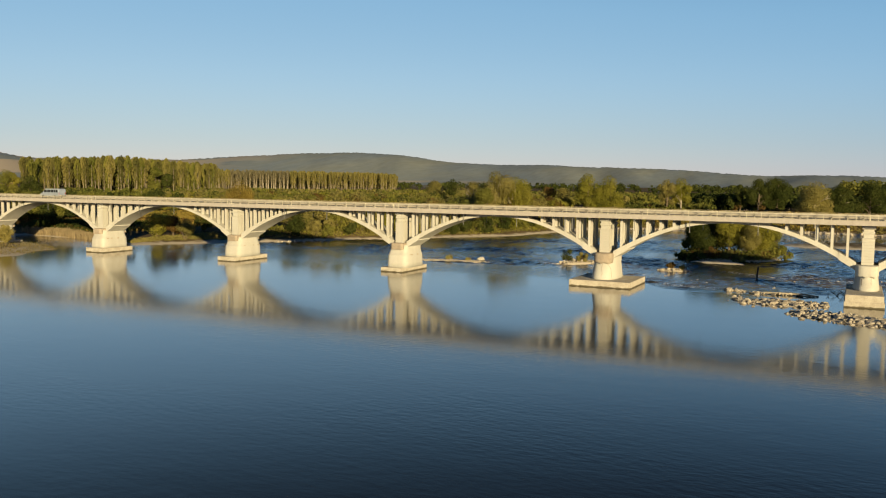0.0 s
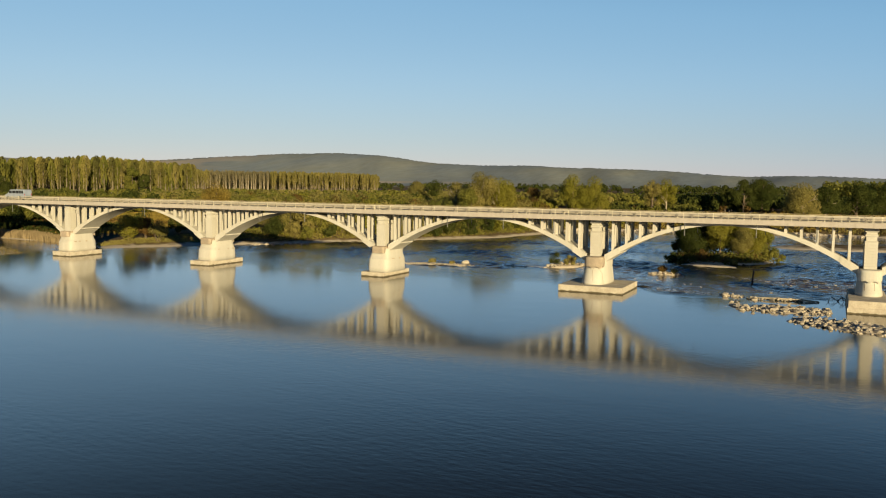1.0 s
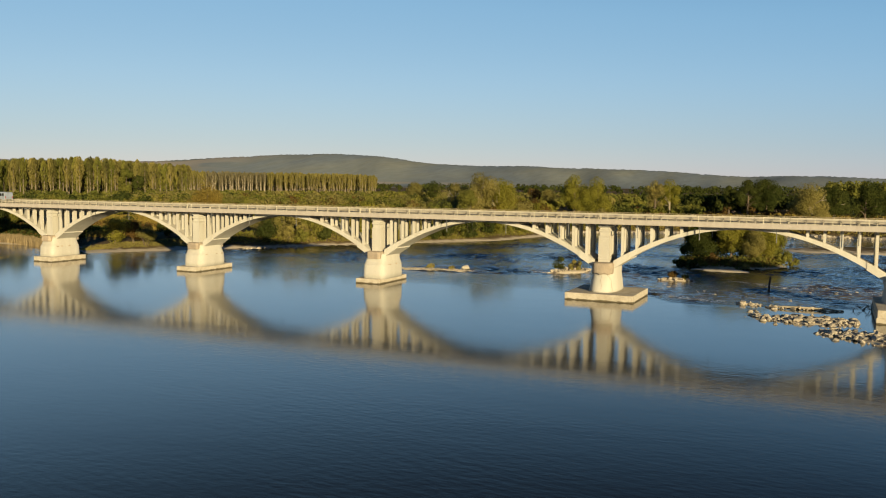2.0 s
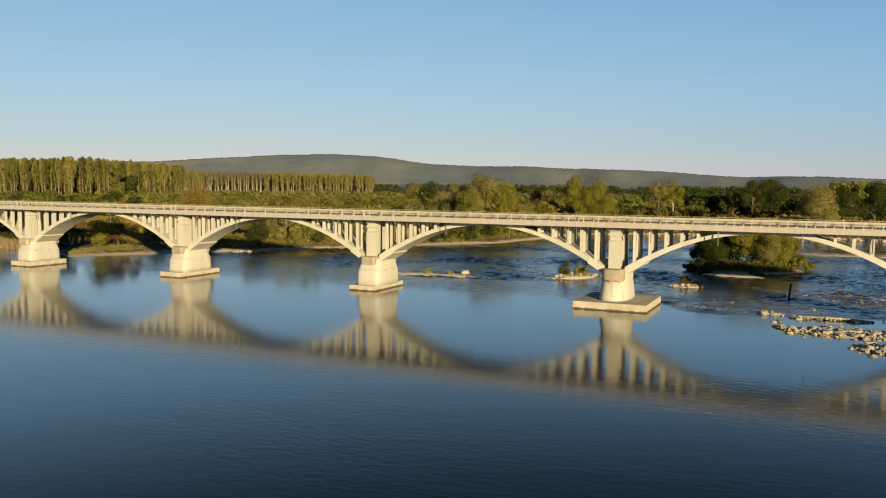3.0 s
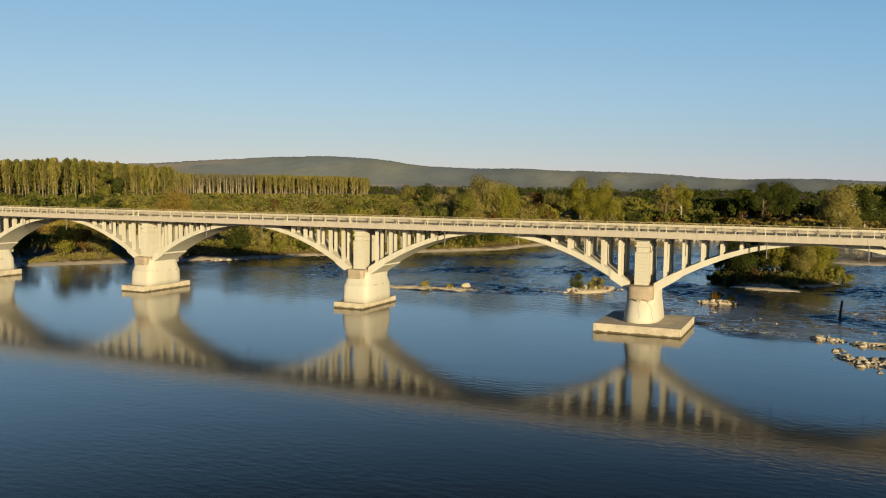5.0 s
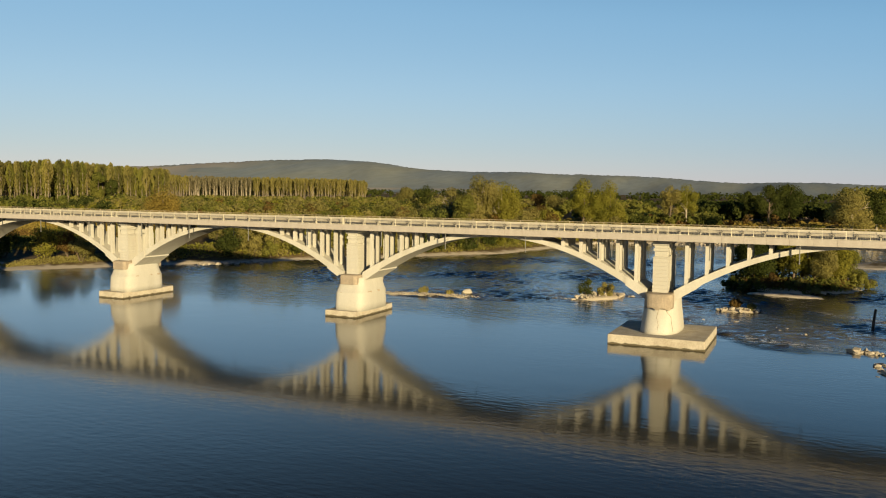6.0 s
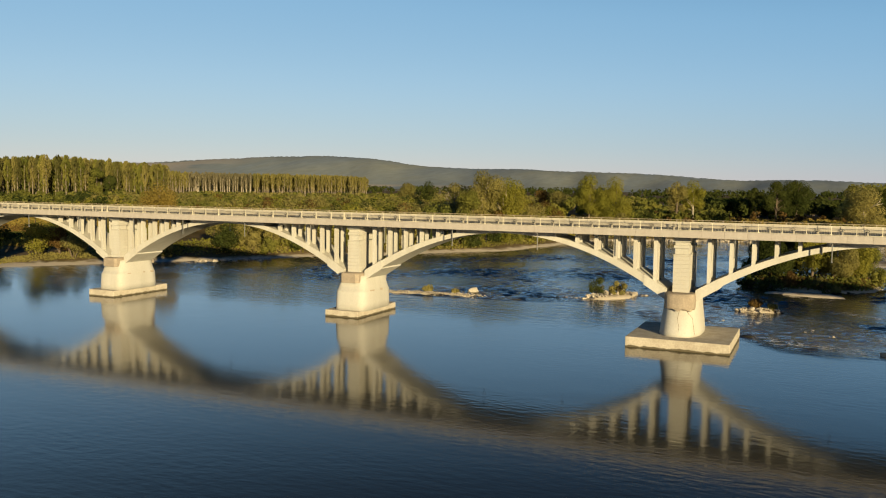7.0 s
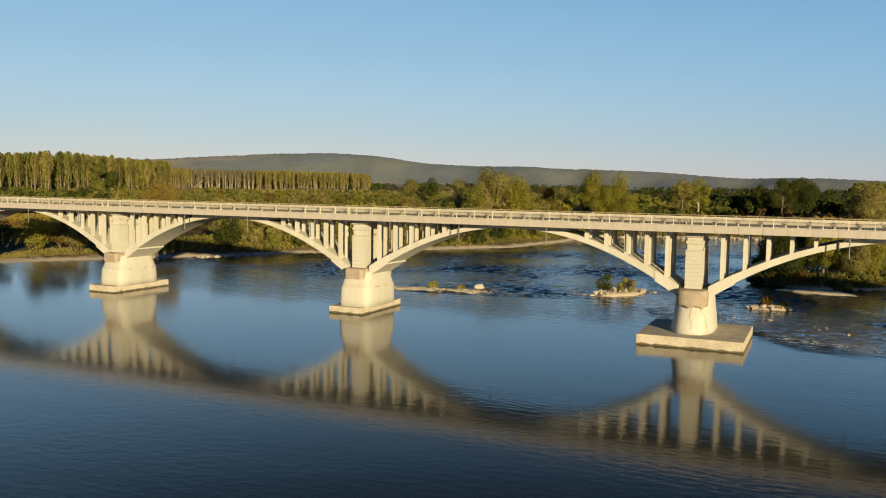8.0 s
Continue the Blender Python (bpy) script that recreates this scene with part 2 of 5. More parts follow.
TALL_TRUNK = mat("grey_brown_poplar_trunks", (0.225, 0.185, 0.13), 0.9, 0.2, 0.2, 3.0, 0.3, second=(0.24, 0.195, 0.14), amount=0.8)
LEAF_PALE = leaf_mat("pale_thinning_leaves", (0.165, 0.148, 0.080), (0.235, 0.205, 0.120))
LEAF_RUST = leaf_mat("rusty_leaves", (0.109, 0.070, 0.023), (0.187, 0.117, 0.039))


def ground_mat():
    m = mat("bank_earth_and_grass", (0.105, 0.080, 0.034), 0.95, 0.25, 0.10, 1.8, 0.5, second=(0.164, 0.121, 0.066), amount=0.9)
    nt = m.node_tree
    N, L = nt.nodes.new, nt.links.new
    bsdf = nt.nodes["Principled BSDF"]
    old = bsdf.inputs["Base Color"].links[0].from_socket
    geo, sep, tex = N("ShaderNodeNewGeometry"), N("ShaderNodeSeparateXYZ"), N("ShaderNodeTexNoise")
    tex.inputs["Scale"].default_value, tex.inputs["Detail"].default_value = 0.5, 5
    L(geo.outputs["Position"], sep.inputs[0])
    L(geo.outputs["Position"], tex.inputs["Vector"])
    add = N("ShaderNodeMath")
    add.operation = "MULTIPLY_ADD"
    add.inputs[1].default_value = 0.9
    L(tex.outputs["Fac"], add.inputs[0])
    L(sep.outputs["Z"], add.inputs[2])
    r = N("ShaderNodeMapRange")
    r.inputs["From Min"].default_value, r.inputs["From Max"].default_value = 0.70, 1.0
    L(add.outputs[0], r.inputs["Value"])
    mix = N("ShaderNodeMix")
    mix.data_type = "RGBA"
    mix.inputs["A"].default_value = (0.50, 0.43, 0.32, 1)
    L(r.outputs[0], mix.inputs["Factor"])
    L(old, mix.inputs["B"])
    L(mix.outputs["Result"], bsdf.inputs["Base Color"])
    return m


GROUND = ground_mat()
GROUND.node_tree.nodes["Principled BSDF"].inputs["Specular IOR Level"].default_value = 0.03
# the blue-grey haze of distance is mixed into both base colours
HILL = mat("haze_tinted_wooded_hillside", (0.188, 0.222, 0.240), 0.95, 0.12, 0.0045, 0.05, 0.0, second=(0.235, 0.250, 0.215), amount=0.9, spec=0.03)
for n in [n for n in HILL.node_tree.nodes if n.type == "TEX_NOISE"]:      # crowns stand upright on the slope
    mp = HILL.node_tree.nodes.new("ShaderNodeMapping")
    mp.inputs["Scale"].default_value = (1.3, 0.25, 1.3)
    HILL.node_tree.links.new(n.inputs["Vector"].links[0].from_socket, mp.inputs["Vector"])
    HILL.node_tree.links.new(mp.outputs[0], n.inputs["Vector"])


def add_fields(m):
    """Tan stubble fields on the hills' left flank."""
    nt = m.node_tree
    N, L = nt.nodes.new, nt.links.new
    bsdf = nt.nodes["Principled BSDF"]
    old = bsdf.inputs["Base Color"].links[0].from_socket
    geo, sep, tex, mp = N("ShaderNodeNewGeometry"), N("ShaderNodeSeparateXYZ"), N("ShaderNodeTexNoise"), N("ShaderNodeMapping")
    mp.inputs["Scale"].default_value = (1.0, 0.6, 9.0)
    tex.inputs["Scale"].default_value, tex.inputs["Detail"].default_value = 0.0034, 3
    L(geo.outputs["Position"], sep.inputs[0])
    L(geo.outputs["Position"], mp.inputs["Vector"])
    L(mp.outputs[0], tex.inputs["Vector"])
    a, b, mul, mix = N("ShaderNodeMapRange"), N("ShaderNodeMapRange"), N("ShaderNodeMath"), N("ShaderNodeMix")
    a.inputs["From Min"].default_value, a.inputs["From Max"].default_value = -1750, -2150
    b.inputs["From Min"].default_value, b.inputs["From Max"].default_value = 0.45, 0.50
    L(sep.outputs["X"], a.inputs["Value"])
    L(tex.outputs["Fac"], b.inputs["Value"])
    foot, most = N("ShaderNodeMapRange"), N("ShaderNodeMath")          # the plain below the hills is tilled too
    foot.inputs["From Min"].default_value, foot.inputs["From Max"].default_value = 18, 9
    L(sep.outputs["Z"], foot.inputs["Value"])
    most.operation = "MAXIMUM"
    L(a.outputs[0], most.inputs[0])
    side, both = N("ShaderNodeMapRange"), N("ShaderNodeMath")
    side.inputs["From Min"].default_value, side.inputs["From Max"].default_value = -750, -1150
    L(sep.outputs["X"], side.inputs["Value"])
    both.operation = "MULTIPLY"
    L(foot.outputs[0], both.inputs[0])
    L(side.outputs[0], both.inputs[1])
    L(both.outputs[0], most.inputs[1])
    mul.operation = "MULTIPLY"
    L(most.outputs[0], mul.inputs[0])
    L(b.outputs[0], mul.inputs[1])
    mix.data_type = "RGBA"
    mix.inputs["B"].default_value = (0.42, 0.355, 0.27, 1)
    L(mul.outputs[0], mix.inputs["Factor"])
    L(old, mix.inputs["A"])
    L(mix.outputs["Result"], bsdf.inputs["Base Color"])


add_fields(HILL)


# ---- helpers ----
def part(name, bm, material, parent=None, label="", smooth=False):
    """Links a bmesh as one mesh object under a thing or part."""
    me = bpy.data.meshes.new(name)
    bm.normal_update()
    bm.to_mesh(me)
    bm.free()
    if smooth:
        me.polygons.foreach_set("use_smooth", [True] * len(me.polygons))
    me.materials.append(material)
    return piece(name, me, parent, label)


def piece(name, me, parent=None, label="", at=None):
    """One more object on a mesh, under a thing or part."""
    ob = new(name, me)
    if at is not None:
        ob.matrix_basis = at
    if parent is not None:
        ob.parent = parent
    if label:
        ob["label"] = label
    return ob


def mesh_of(bm, name, material):
    me = bpy.data.meshes.new(name)
    bm.normal_update()
    bm.to_mesh(me)
    bm.free()
    me.materials.append(material)
    return me


def box(bm, x0, x1, y0, y1, z0, z1, bevel=0.0):
    made = bmesh.ops.create_cube(bm, size=1.0, matrix=Matrix.Translation(((x0 + x1) / 2, (y0 + y1) / 2, (z0 + z1) / 2)) @ Matrix.Diagonal((x1 - x0, y1 - y0, z1 - z0, 1)))
    if bevel:
        edges = {e for v in made["verts"] for e in v.link_edges}
        bmesh.ops.bevel(bm, geom=list(edges), offset=bevel, segments=2, affect="EDGES", profile=0.5)


def loft(bm, rings, caps=True):
    """Skins rings of points, all of one length, into a closed tube."""
    vs = [[bm.verts.new(p) for p in r] for r in rings]
    n = len(rings[0])
    for a, b in zip(vs, vs[1:]):
        for i in range(n):
            j = (i + 1) % n
            bm.faces.new((a[i], a[j], b[j], b[i]))
    if caps:
        bm.faces.new(list(reversed(vs[0])))
        bm.faces.new(vs[-1])


def tube(bm, pts, radii, sides=6):
    rings = []
    for i, p in enumerate(pts):
        p = Vector(p)
        d = (Vector(pts[min(i + 1, len(pts) - 1)]) - Vector(pts[max(i - 1, 0)])).normalized()
        u = d.orthogonal().normalized()
        w = d.cross(u)
        rings.append([p + (u * math.cos(a) + w * math.sin(a)) * radii[i] for a in (2 * math.pi * k / sides for k in range(sides))])
    loft(bm, rings)


def quads_mesh(name, corners, material):
    """A mesh of loose four-cornered faces; corners: array (n, 4, 3)."""
    n = len(corners)
    me = bpy.data.meshes.new(name)
    me.vertices.add(4 * n)
    me.vertices.foreach_set("co", np.asarray(corners, dtype=np.float32).ravel())
    me.loops.add(4 * n)
    me.loops.foreach_set("vertex_index", np.arange(4 * n, dtype=np.int32))
    me.polygons.add(n)
    me.polygons.foreach_set("loop_start", np.arange(0, 4 * n, 4, dtype=np.int32))
    me.update(calc_edges=True)
    me.materials.append(material)
    return me


def clumps(rng, centre, out, size, upright=False):
    """Corners of leaf clumps round the centres, facing mostly out."""
    n = len(centre)
    nrm = out * 1.5 + rng.normal(size=(n, 3)) * 0.45 + np.array((0, 0, 0.2))
    nrm /= np.linalg.norm(nrm, axis=1)[:, None]
    ref = rng.normal(size=(n, 3))
    u = np.cross(nrm, ref)
    if upright:          # sprays that rise along the stem
        u = np.array((0.0, 0.0, 1.0)) + rng.normal(size=(n, 3)) * 0.13
    u /= np.linalg.norm(u, axis=1)[:, None]
    w = np.cross(nrm, u)
    s = (size * rng.uniform(0.6, 1.35, n))[:, None]
    k = rng.uniform(0.55, 1.0, n)[:, None] * (0.3 if upright else 1.0)
    s = s * (1.9 if upright else 1.0)
    bend = nrm * s * 0.25
    return np.stack((centre - u * s, centre - w * s * k - bend, centre + u * s, centre + w * s * k + bend), axis=1) * 1.0


def crown_points(rng, n, radius, z0, z1, lobes, fill=0.35):
    """Places and outward ways of leaf clumps in a crown of several uneven lobes."""
    mid, half = (z0 + z1) / 2, (z1 - z0) / 2
    ang, rr, hh = rng.uniform(0, 2 * math.pi, lobes), np.sqrt(rng.uniform(0, 1, lobes)), rng.uniform(-0.75, 0.8, lobes)
    hh[0], rr[0] = 0.86, 0.15          # a leader at the top
    width = np.sqrt(np.clip(1 - hh * hh * 0.8, 0.05, 1))
    lc = np.stack((np.cos(ang) * rr * radius * 0.72 * width, np.sin(ang) * rr * radius * 0.72 * width, mid + hh * half * 0.8), axis=1)
    lr = rng.uniform(0.26, 0.46, lobes) * min(radius, half * 1.2)
    pick = rng.integers(0, lobes, n)
    way = rng.normal(size=(n, 3))
    way /= np.linalg.norm(way, axis=1)[:, None]
    deep = np.where(rng.uniform(size=n) < fill, rng.uniform(0.3, 0.9, n), rng.uniform(0.85, 1.12, n))
    p = lc[pick] + way * (lr[pick] * deep)[:, None]
    p[:, 2] = np.clip(p[:, 2], z0 * 0.9 + 0.15, None)
    return p, way


# ---- river banks and ground ----
BANK = np.array([(-6000, -2600), (-260, -700), (-200, -300), (-160, -140), (-134, -60), (-118, -22), (-115, -13), (-121, 1), (-134, 9), (-164, 15), (-165, 27), (-140, 27),
                 (-116, 18), (-107, 30), (-103, 38), (-89, 52), (-82, 63), (-66, 85), (-55, 100), (-50, 118), (-48, 138), (-44, 151), (-28, 160), (-11, 169), (20, 172),
                 (42, 167), (85, 150), (150, 110), (300, 40), (700, -120), (6000, -2000), (9000, 9000), (-9000, 9000)], dtype=float)
MOUNDS = [(11, 61.0, 9.6, 8.2, 0.35, 0.8), (10.2, 48.6, 6.0, 1.9, -0.14, 0.30), (36, 114, 19, 11, 0.35, 0.45),
          (-36, 24.0, 8.2, 1.3, 0.15, 0.2), (-13.4, 32.6, 4.6, 2.0, 0.95, 0.26), (5.6, 28.4, 2.8, 1.2, 0.1, 0.24), (25.0, 3.6, 5.5, 0.6, 0.1, 0.12), (26.5, -6.0, 5.4, 2.8, 0.05, 0.08), (34.5, -15.6, 7.5, 3.4, -0.35, 0.10)]


def bank_distance(x, y):
    """Metres inland of the water's edge; below zero in the river."""
    x, y = np.asarray(x, dtype=float), np.asarray(y, dtype=float)
    best = np.full(x.shape, 1e9)
    inside = np.zeros(x.shape, dtype=bool)
    for (ax, ay), (bx, by) in zip(BANK, np.roll(BANK, -1, axis=0)):
        dx, dy = bx - ax, by - ay
        k = np.clip(((x - ax) * dx + (y - ay) * dy) / (dx * dx + dy * dy), 0, 1)
        best = np.minimum(best, np.hypot(x - ax - k * dx, y - ay - k * dy))
        if ay != by:
            cross = ((ay > y) != (by > y)) & (x < (bx - ax) * (y - ay) / (by - ay) + ax)
            inside ^= cross
    first = np.where(inside, best, -best)
    other = (-430 + 0.12 * x) - y          # the opposite shore, behind the camera
    return np.maximum(first, other)


def ground_height(x, y):
    x, y = np.asarray(x, dtype=float), np.asarray(y, dtype=float)
    d = bank_distance(x, y)
    wob = 0.5 * np.sin(x * 0.31 + 1.3 * np.sin(y * 0.17)) + 0.5 * np.sin(y * 0.27 + 1.7 * np.sin(x * 0.13))
    d = d + wob * np.clip(1.2 - np.abs(d) / 30, 0, 1) * 1.3
    z = np.where(d < 0, np.clip(d * 0.14, -1.6, 0), 0.75 * (1 - np.exp(-np.clip(d, 0, None) / 2.4)) + 1.9 / (1 + np.exp(-(d - 7) / 1.6)))
    low = np.clip((x + 165) / 12, 0, 1) * np.clip((-108 - x) / 6, 0, 1) * np.clip((13 - y) / 6, 0, 1) * np.clip((y + 60) / 20, 0, 1)
    point = np.clip((x + 138) / 8, 0, 1) * np.clip((-98 - x) / 6, 0, 1) * np.clip((46 - y) / 10, 0, 1) * np.clip((y - 12) / 4, 0, 1)
    z = np.where(d > 0, z * (1 - 0.78 * low) * (1 - 0.55 * point), z)
    z = z + np.where(d > 4, 0.22 * wob * (1 - 0.7 * low), 0) - 0.02
    for mx, my, a, b, turn, h in MOUNDS:
        c, s = math.cos(turn), math.sin(turn)
        u, v = ((x - mx) * c + (y - my) * s) / a, (-(x - mx) * s + (y - my) * c) / b
        q = u * u + v * v + 0.12 * wob + 0.06 * np.sin(x * 1.3 + 0.6 * y) * np.sin(y * 1.6 - x * 0.4)
        z = np.maximum(z, h * 1.35 * (1 - q * q) - 0.02 - 0.3 * np.clip(q, 0, 3) * (q > 1.1))
    return z


def gz(x, y):
    return float(ground_height(np.array([x]), np.array([y]))[0])


def axis(a, b, step, far):
    core = np.arange(a, b + step / 2, step)
    out, d = [], step
    v = b
    while v < far:
        d *= 1.16
        v += d
        out.append(v)
    left, d, v = [], step, a
    while v > -far:
        d *= 1.16
        v -= d
        left.append(v)
    return np.concatenate((np.array(left[::-1]), core, np.array(out)))


def sheet(name, xs, ys, z, material):
    nx, ny = len(xs), len(ys)
    X, Y = np.meshgrid(xs, ys)
    co = np.stack((X.ravel(), Y.ravel(), z(X, Y).ravel()), axis=1)
    i = (np.arange(ny - 1)[:, None] * nx + np.arange(nx - 1)[None, :]).ravel()
    f = np.stack((i, i + 1, i + nx + 1, i + nx), axis=1)
    me = bpy.data.meshes.new(name)
    me.from_pydata(co.tolist(), [], f.tolist())
    me.polygons.foreach_set("use_smooth", [True] * len(me.polygons))
    me.materials.append(material)
    return new(name, me)


ground = sheet("ground", axis(-170, 60, 1.25, 4800), axis(-40, 180, 1.25, 4800), ground_height, GROUND)
tagged(ground, "flat river plain with sandy grassy banks", "ground", kind="structure")


def weir(x):
    """The line, as y over x, along which the still pool spills into the shallows."""
    return np.interp(x, [-75, -42, -30, -22, -14, -4.5, 4.5, 9, 13.5, 18, 24, 36, 50], [22, 20.5, 21.5, 22.5, 26, 13.5, 10, 4.5, 3.0, 3.5, 5.5, 7, 8])


def rapid(x, y):
    """How rough the river runs: nothing above the bridge's piers, most in tongues over the shallows below them."""
    wander = np.sin(x * 0.11 + 1.6 * np.sin(y * 0.09)) + np.sin(y * 0.15 - x * 0.06 + 2.0)
    k = np.clip((y - weir(x) + 0.8 * wander + 1.0) / np.where(x < -45, 14.0, 3.5), 0, 1)
    tongues = np.sin(x * 0.21 + y * 0.07 + 1.4 * np.sin(y * 0.12)) + np.sin(y * 0.19 - x * 0.10 + 0.7 * np.sin(x * 0.2))
    calmer = 1 - 0.55 * np.clip((y - 85.0) / 50.0, 0, 1)          # the reach under the far bank runs smoother
    return calmer * np.maximum(k * k * (3 - 2 * k) * np.clip(0.72 + 0.42 * tongues, 0.22, 1.6), 0.2 * np.clip((y - 3.0) / 10.0, 0, 1))


def shoal(x, y):
    """Where the brown bed shows through the shallows."""
    lip = y - weir(x)
    thin = np.clip(lip / 5.0, 0, 1) * (0.15 + 0.85 * np.exp(-(np.clip(lip - 12.0, 0, None) / 18.0) ** 2))
    return thin * np.clip((x + 95.0) / 60.0, 0, 1)


def white_water(x, y):
    """Where the stream breaks over the lip of the shallows."""
    out = np.zeros_like(x)
    for ax, ay, bx, by, wide in ((8, 8.5, 16, 6.0, 1.5), (14.5, 32, 25, 25, 1.3), (21, 20.5, 33, 12, 1.6), (-13, 30, -4, 25, 1.0), (26, 30, 42, 22, 1.5)):
        k = np.clip(((x - ax) * (bx - ax) + (y - ay) * (by - ay)) / ((bx - ax) ** 2 + (by - ay) ** 2), 0, 1)
        d = np.hypot(x - ax - k * (bx - ax), y - ay - k * (by - ay)) / wide
        out = np.maximum(out, np.exp(-d * d))
    return out


def wave_height(x, y):
    """Short waves running with the stream, from many crossing trains."""
    rng = np.random.default_rng(12)
    z = np.zeros_like(x)
    for i in range(34):
        length = 0.85 * (2.7 / 0.85) ** rng.uniform()
        way = 1.25 + rng.normal() * 0.55
        k = 2 * math.pi / length
        z += 0.0085 * length * np.sin(k * (x * math.cos(way) + y * math.sin(way)) + rng.uniform(0, 6.28) + 0.9 * np.sin(x * 0.23 + i) * np.sin(y * 0.19 + 2 * i))
    return z * rapid(x, y)


xs, ys = axis(-112, 54, 0.36, 900), axis(2, 110, 0.34, 900)
ys = ys[ys < 330]
water = sheet("water", xs, ys, wave_height, WATER)
X, Y = np.meshgrid(xs, ys)
water.data.attributes.new("rapid", "FLOAT", "POINT").data.foreach_set("value", rapid(X, Y).ravel().astype(np.float32))
water.data.attributes.new("shoal", "FLOAT", "POINT").data.foreach_set("value", shoal(X, Y).ravel().astype(np.float32))
water.data.attributes.new("white", "FLOAT", "POINT").data.foreach_set("value", white_water(X, Y).ravel().astype(np.float32))
tagged(water, "calm deep blue river with ripples over shallows", "river", kind="structure")

# hills on the horizon: bearing in degrees, height of the ridge in degrees as seen over the river
RIDGE = [(-80, 0.9), (-66, 1.6), (-58, 1.75), (-55, 1.55), (-53, 1.12), (-49.5, 1.16), (-44.4, 1.16), (-40.1, 1.45), (-36.4, 1.74), (-31.9, 1.87), (-28.8, 1.70), (-25.7, 1.25),
         (-21.8, 1.08), (-19.5, 1.17), (-16.1, 1.01), (-12.4, 0.95), (-8.8, 0.75), (-5.4, 0.52), (-0.5, 0.60), (3, 0.45), (12, 0.5), (30, 0.4)]


def hills():
    rb = np.array(RIDGE)
    az = np.arange(-80, 30.01, 0.12)
    crowns = np.random.default_rng(7)
    rs = np.array([1500, 1900, 2350, 2430, 2510, 2590, 2670, 2750, 2830, 2910, 2990, 3060, 3130, 3200, 3350, 3500, 3700, 4000, 4400])
    el = np.interp(az, rb[:, 0], rb[:, 1])
    el = np.convolve(np.pad(el, 7, mode="edge"), np.ones(15) / 15, "valid")
    co = []
    for r in rs:
        rise = np.clip((r - 2350) / 850.0, 0, 1)
        prof = rise * rise * (3 - 2 * rise) if r <= 3200 else max(0.0, 1 - (r - 3200) / 1500.0)
        for a, e in zip(az, el):
            top = 15.5 + 3200 * math.tan(radians(e))
            bumpy = noise.fractal(Vector((a * 0.35, r * 0.0028, 0.3)), 0.9, 2.1, 5)
            z = 2.6 + (top - 2.6) * prof + bumpy * 2.2 * prof
            if r > 1500:
                z += 16.0 * math.sin(prof * math.pi) * noise.noise(Vector((a * 0.42, r * 0.0012, 4)))
            if prof > 0.93:          # the uneven tops of the trees
                z += crowns.uniform(-1.0, 2.2)
            x, y = 20 + r * math.sin(radians(a)), -100 + r * math.cos(radians(a))
            co.append((x, y, z if r > 1500 else -3.0))
    n = len(az)
    f = [(i * n + j, i * n + j + 1, (i + 1) * n + j + 1, (i + 1) * n + j) for i in range(len(rs) - 1) for j in range(n - 1)]
    me = bpy.data.meshes.new("hill")
    me.from_pydata(co, [], f)
    me.polygons.foreach_set("use_smooth", [True] * len(me.polygons))
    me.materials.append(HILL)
    return tagged(new("hill", me), "long wooded hills hazy on the horizon", "hill", kind="structure")


hills()

# ---- the bridge ----
SPAN, Y0, Y1, YF, YB = 36.0, 0.0, 9.0, 2.3, 6.8
DECK_LOW, DECK_TOP, RAIL_TOP = 10.36, 10.93, 11.79
FIRST, LAST = -6, 3                      # piers
bridge = tagged(new("bridge"), "long cream concrete open-spandrel arch road bridge over the river", "bridge")


def under(u):
    return 10.0 - 0.0207 * u * u


def over(u):
    return 10.42 - 0.0188 * u * u


def arch_mesh():
    bm = bmesh.new()
    rings = []
    us = np.linspace(-16.6, 16.6, 45)
    for u in us:
        a, b = under(u), over(u)
        rings.append([(u, YF, a), (u, YB, a), (u, YB, b), (u, YF, b)])
    loft(bm, rings)
    edges = [e for e in bm.edges if abs(e.verts[0].co.y - e.verts[1].co.y) < 0.01 and abs(e.verts[0].co.x - e.verts[1].co.x) > 0.3]
    bmesh.ops.bevel(bm, geom=edges, offset=0.05, segments=1, affect="EDGES")
    return mesh_of(bm, "arch", CONCRETE)


def crown_mesh():
    """The solid stretch between the top of an arch and the deck."""
    bm = bmesh.new()
    loft(bm, [[(u, YF + 0.03, over(u) - 0.1), (u, YB - 0.03, over(u) - 0.1), (u, YB - 0.03, DECK_LOW + 0.01), (u, YF + 0.03, DECK_LOW + 0.01)] for u in np.linspace(-5.5, 5.5, 13)])
    bmesh.ops.recalc_face_normals(bm, faces=bm.faces)
    return mesh_of(bm, "crown_wall", CONCRETE)


def spout_mesh():
    bm = bmesh.new()
    tube(bm, [(0, YF - 0.12, 9.95), (0, YF - 0.12, 9.10)], [0.055, 0.055], 7)
    box(bm, -0.12, 0.12, YF - 0.19, YF + 0.04, 9.80, 9.96)
    return mesh_of(bm, "drain_spout", DARK)


def jacket_mesh(side):
    """The thicker sleeve round the foot of an arch."""
    bm = bmesh.new()
    rings = []
    for u in np.linspace(14.45, 16.65, 6):
        a, b = under(u) - 0.16, over(u) + 0.03
        rings.append([(side * u, YF - 0.07, a), (side * u, YB + 0.07, a), (side * u, YB + 0.07, b), (side * u, YF - 0.07, b)])
    loft(bm, rings)
    bmesh.ops.recalc_face_normals(bm, faces=bm.faces)
    return mesh_of(bm, "arch_foot", CONCRETE)


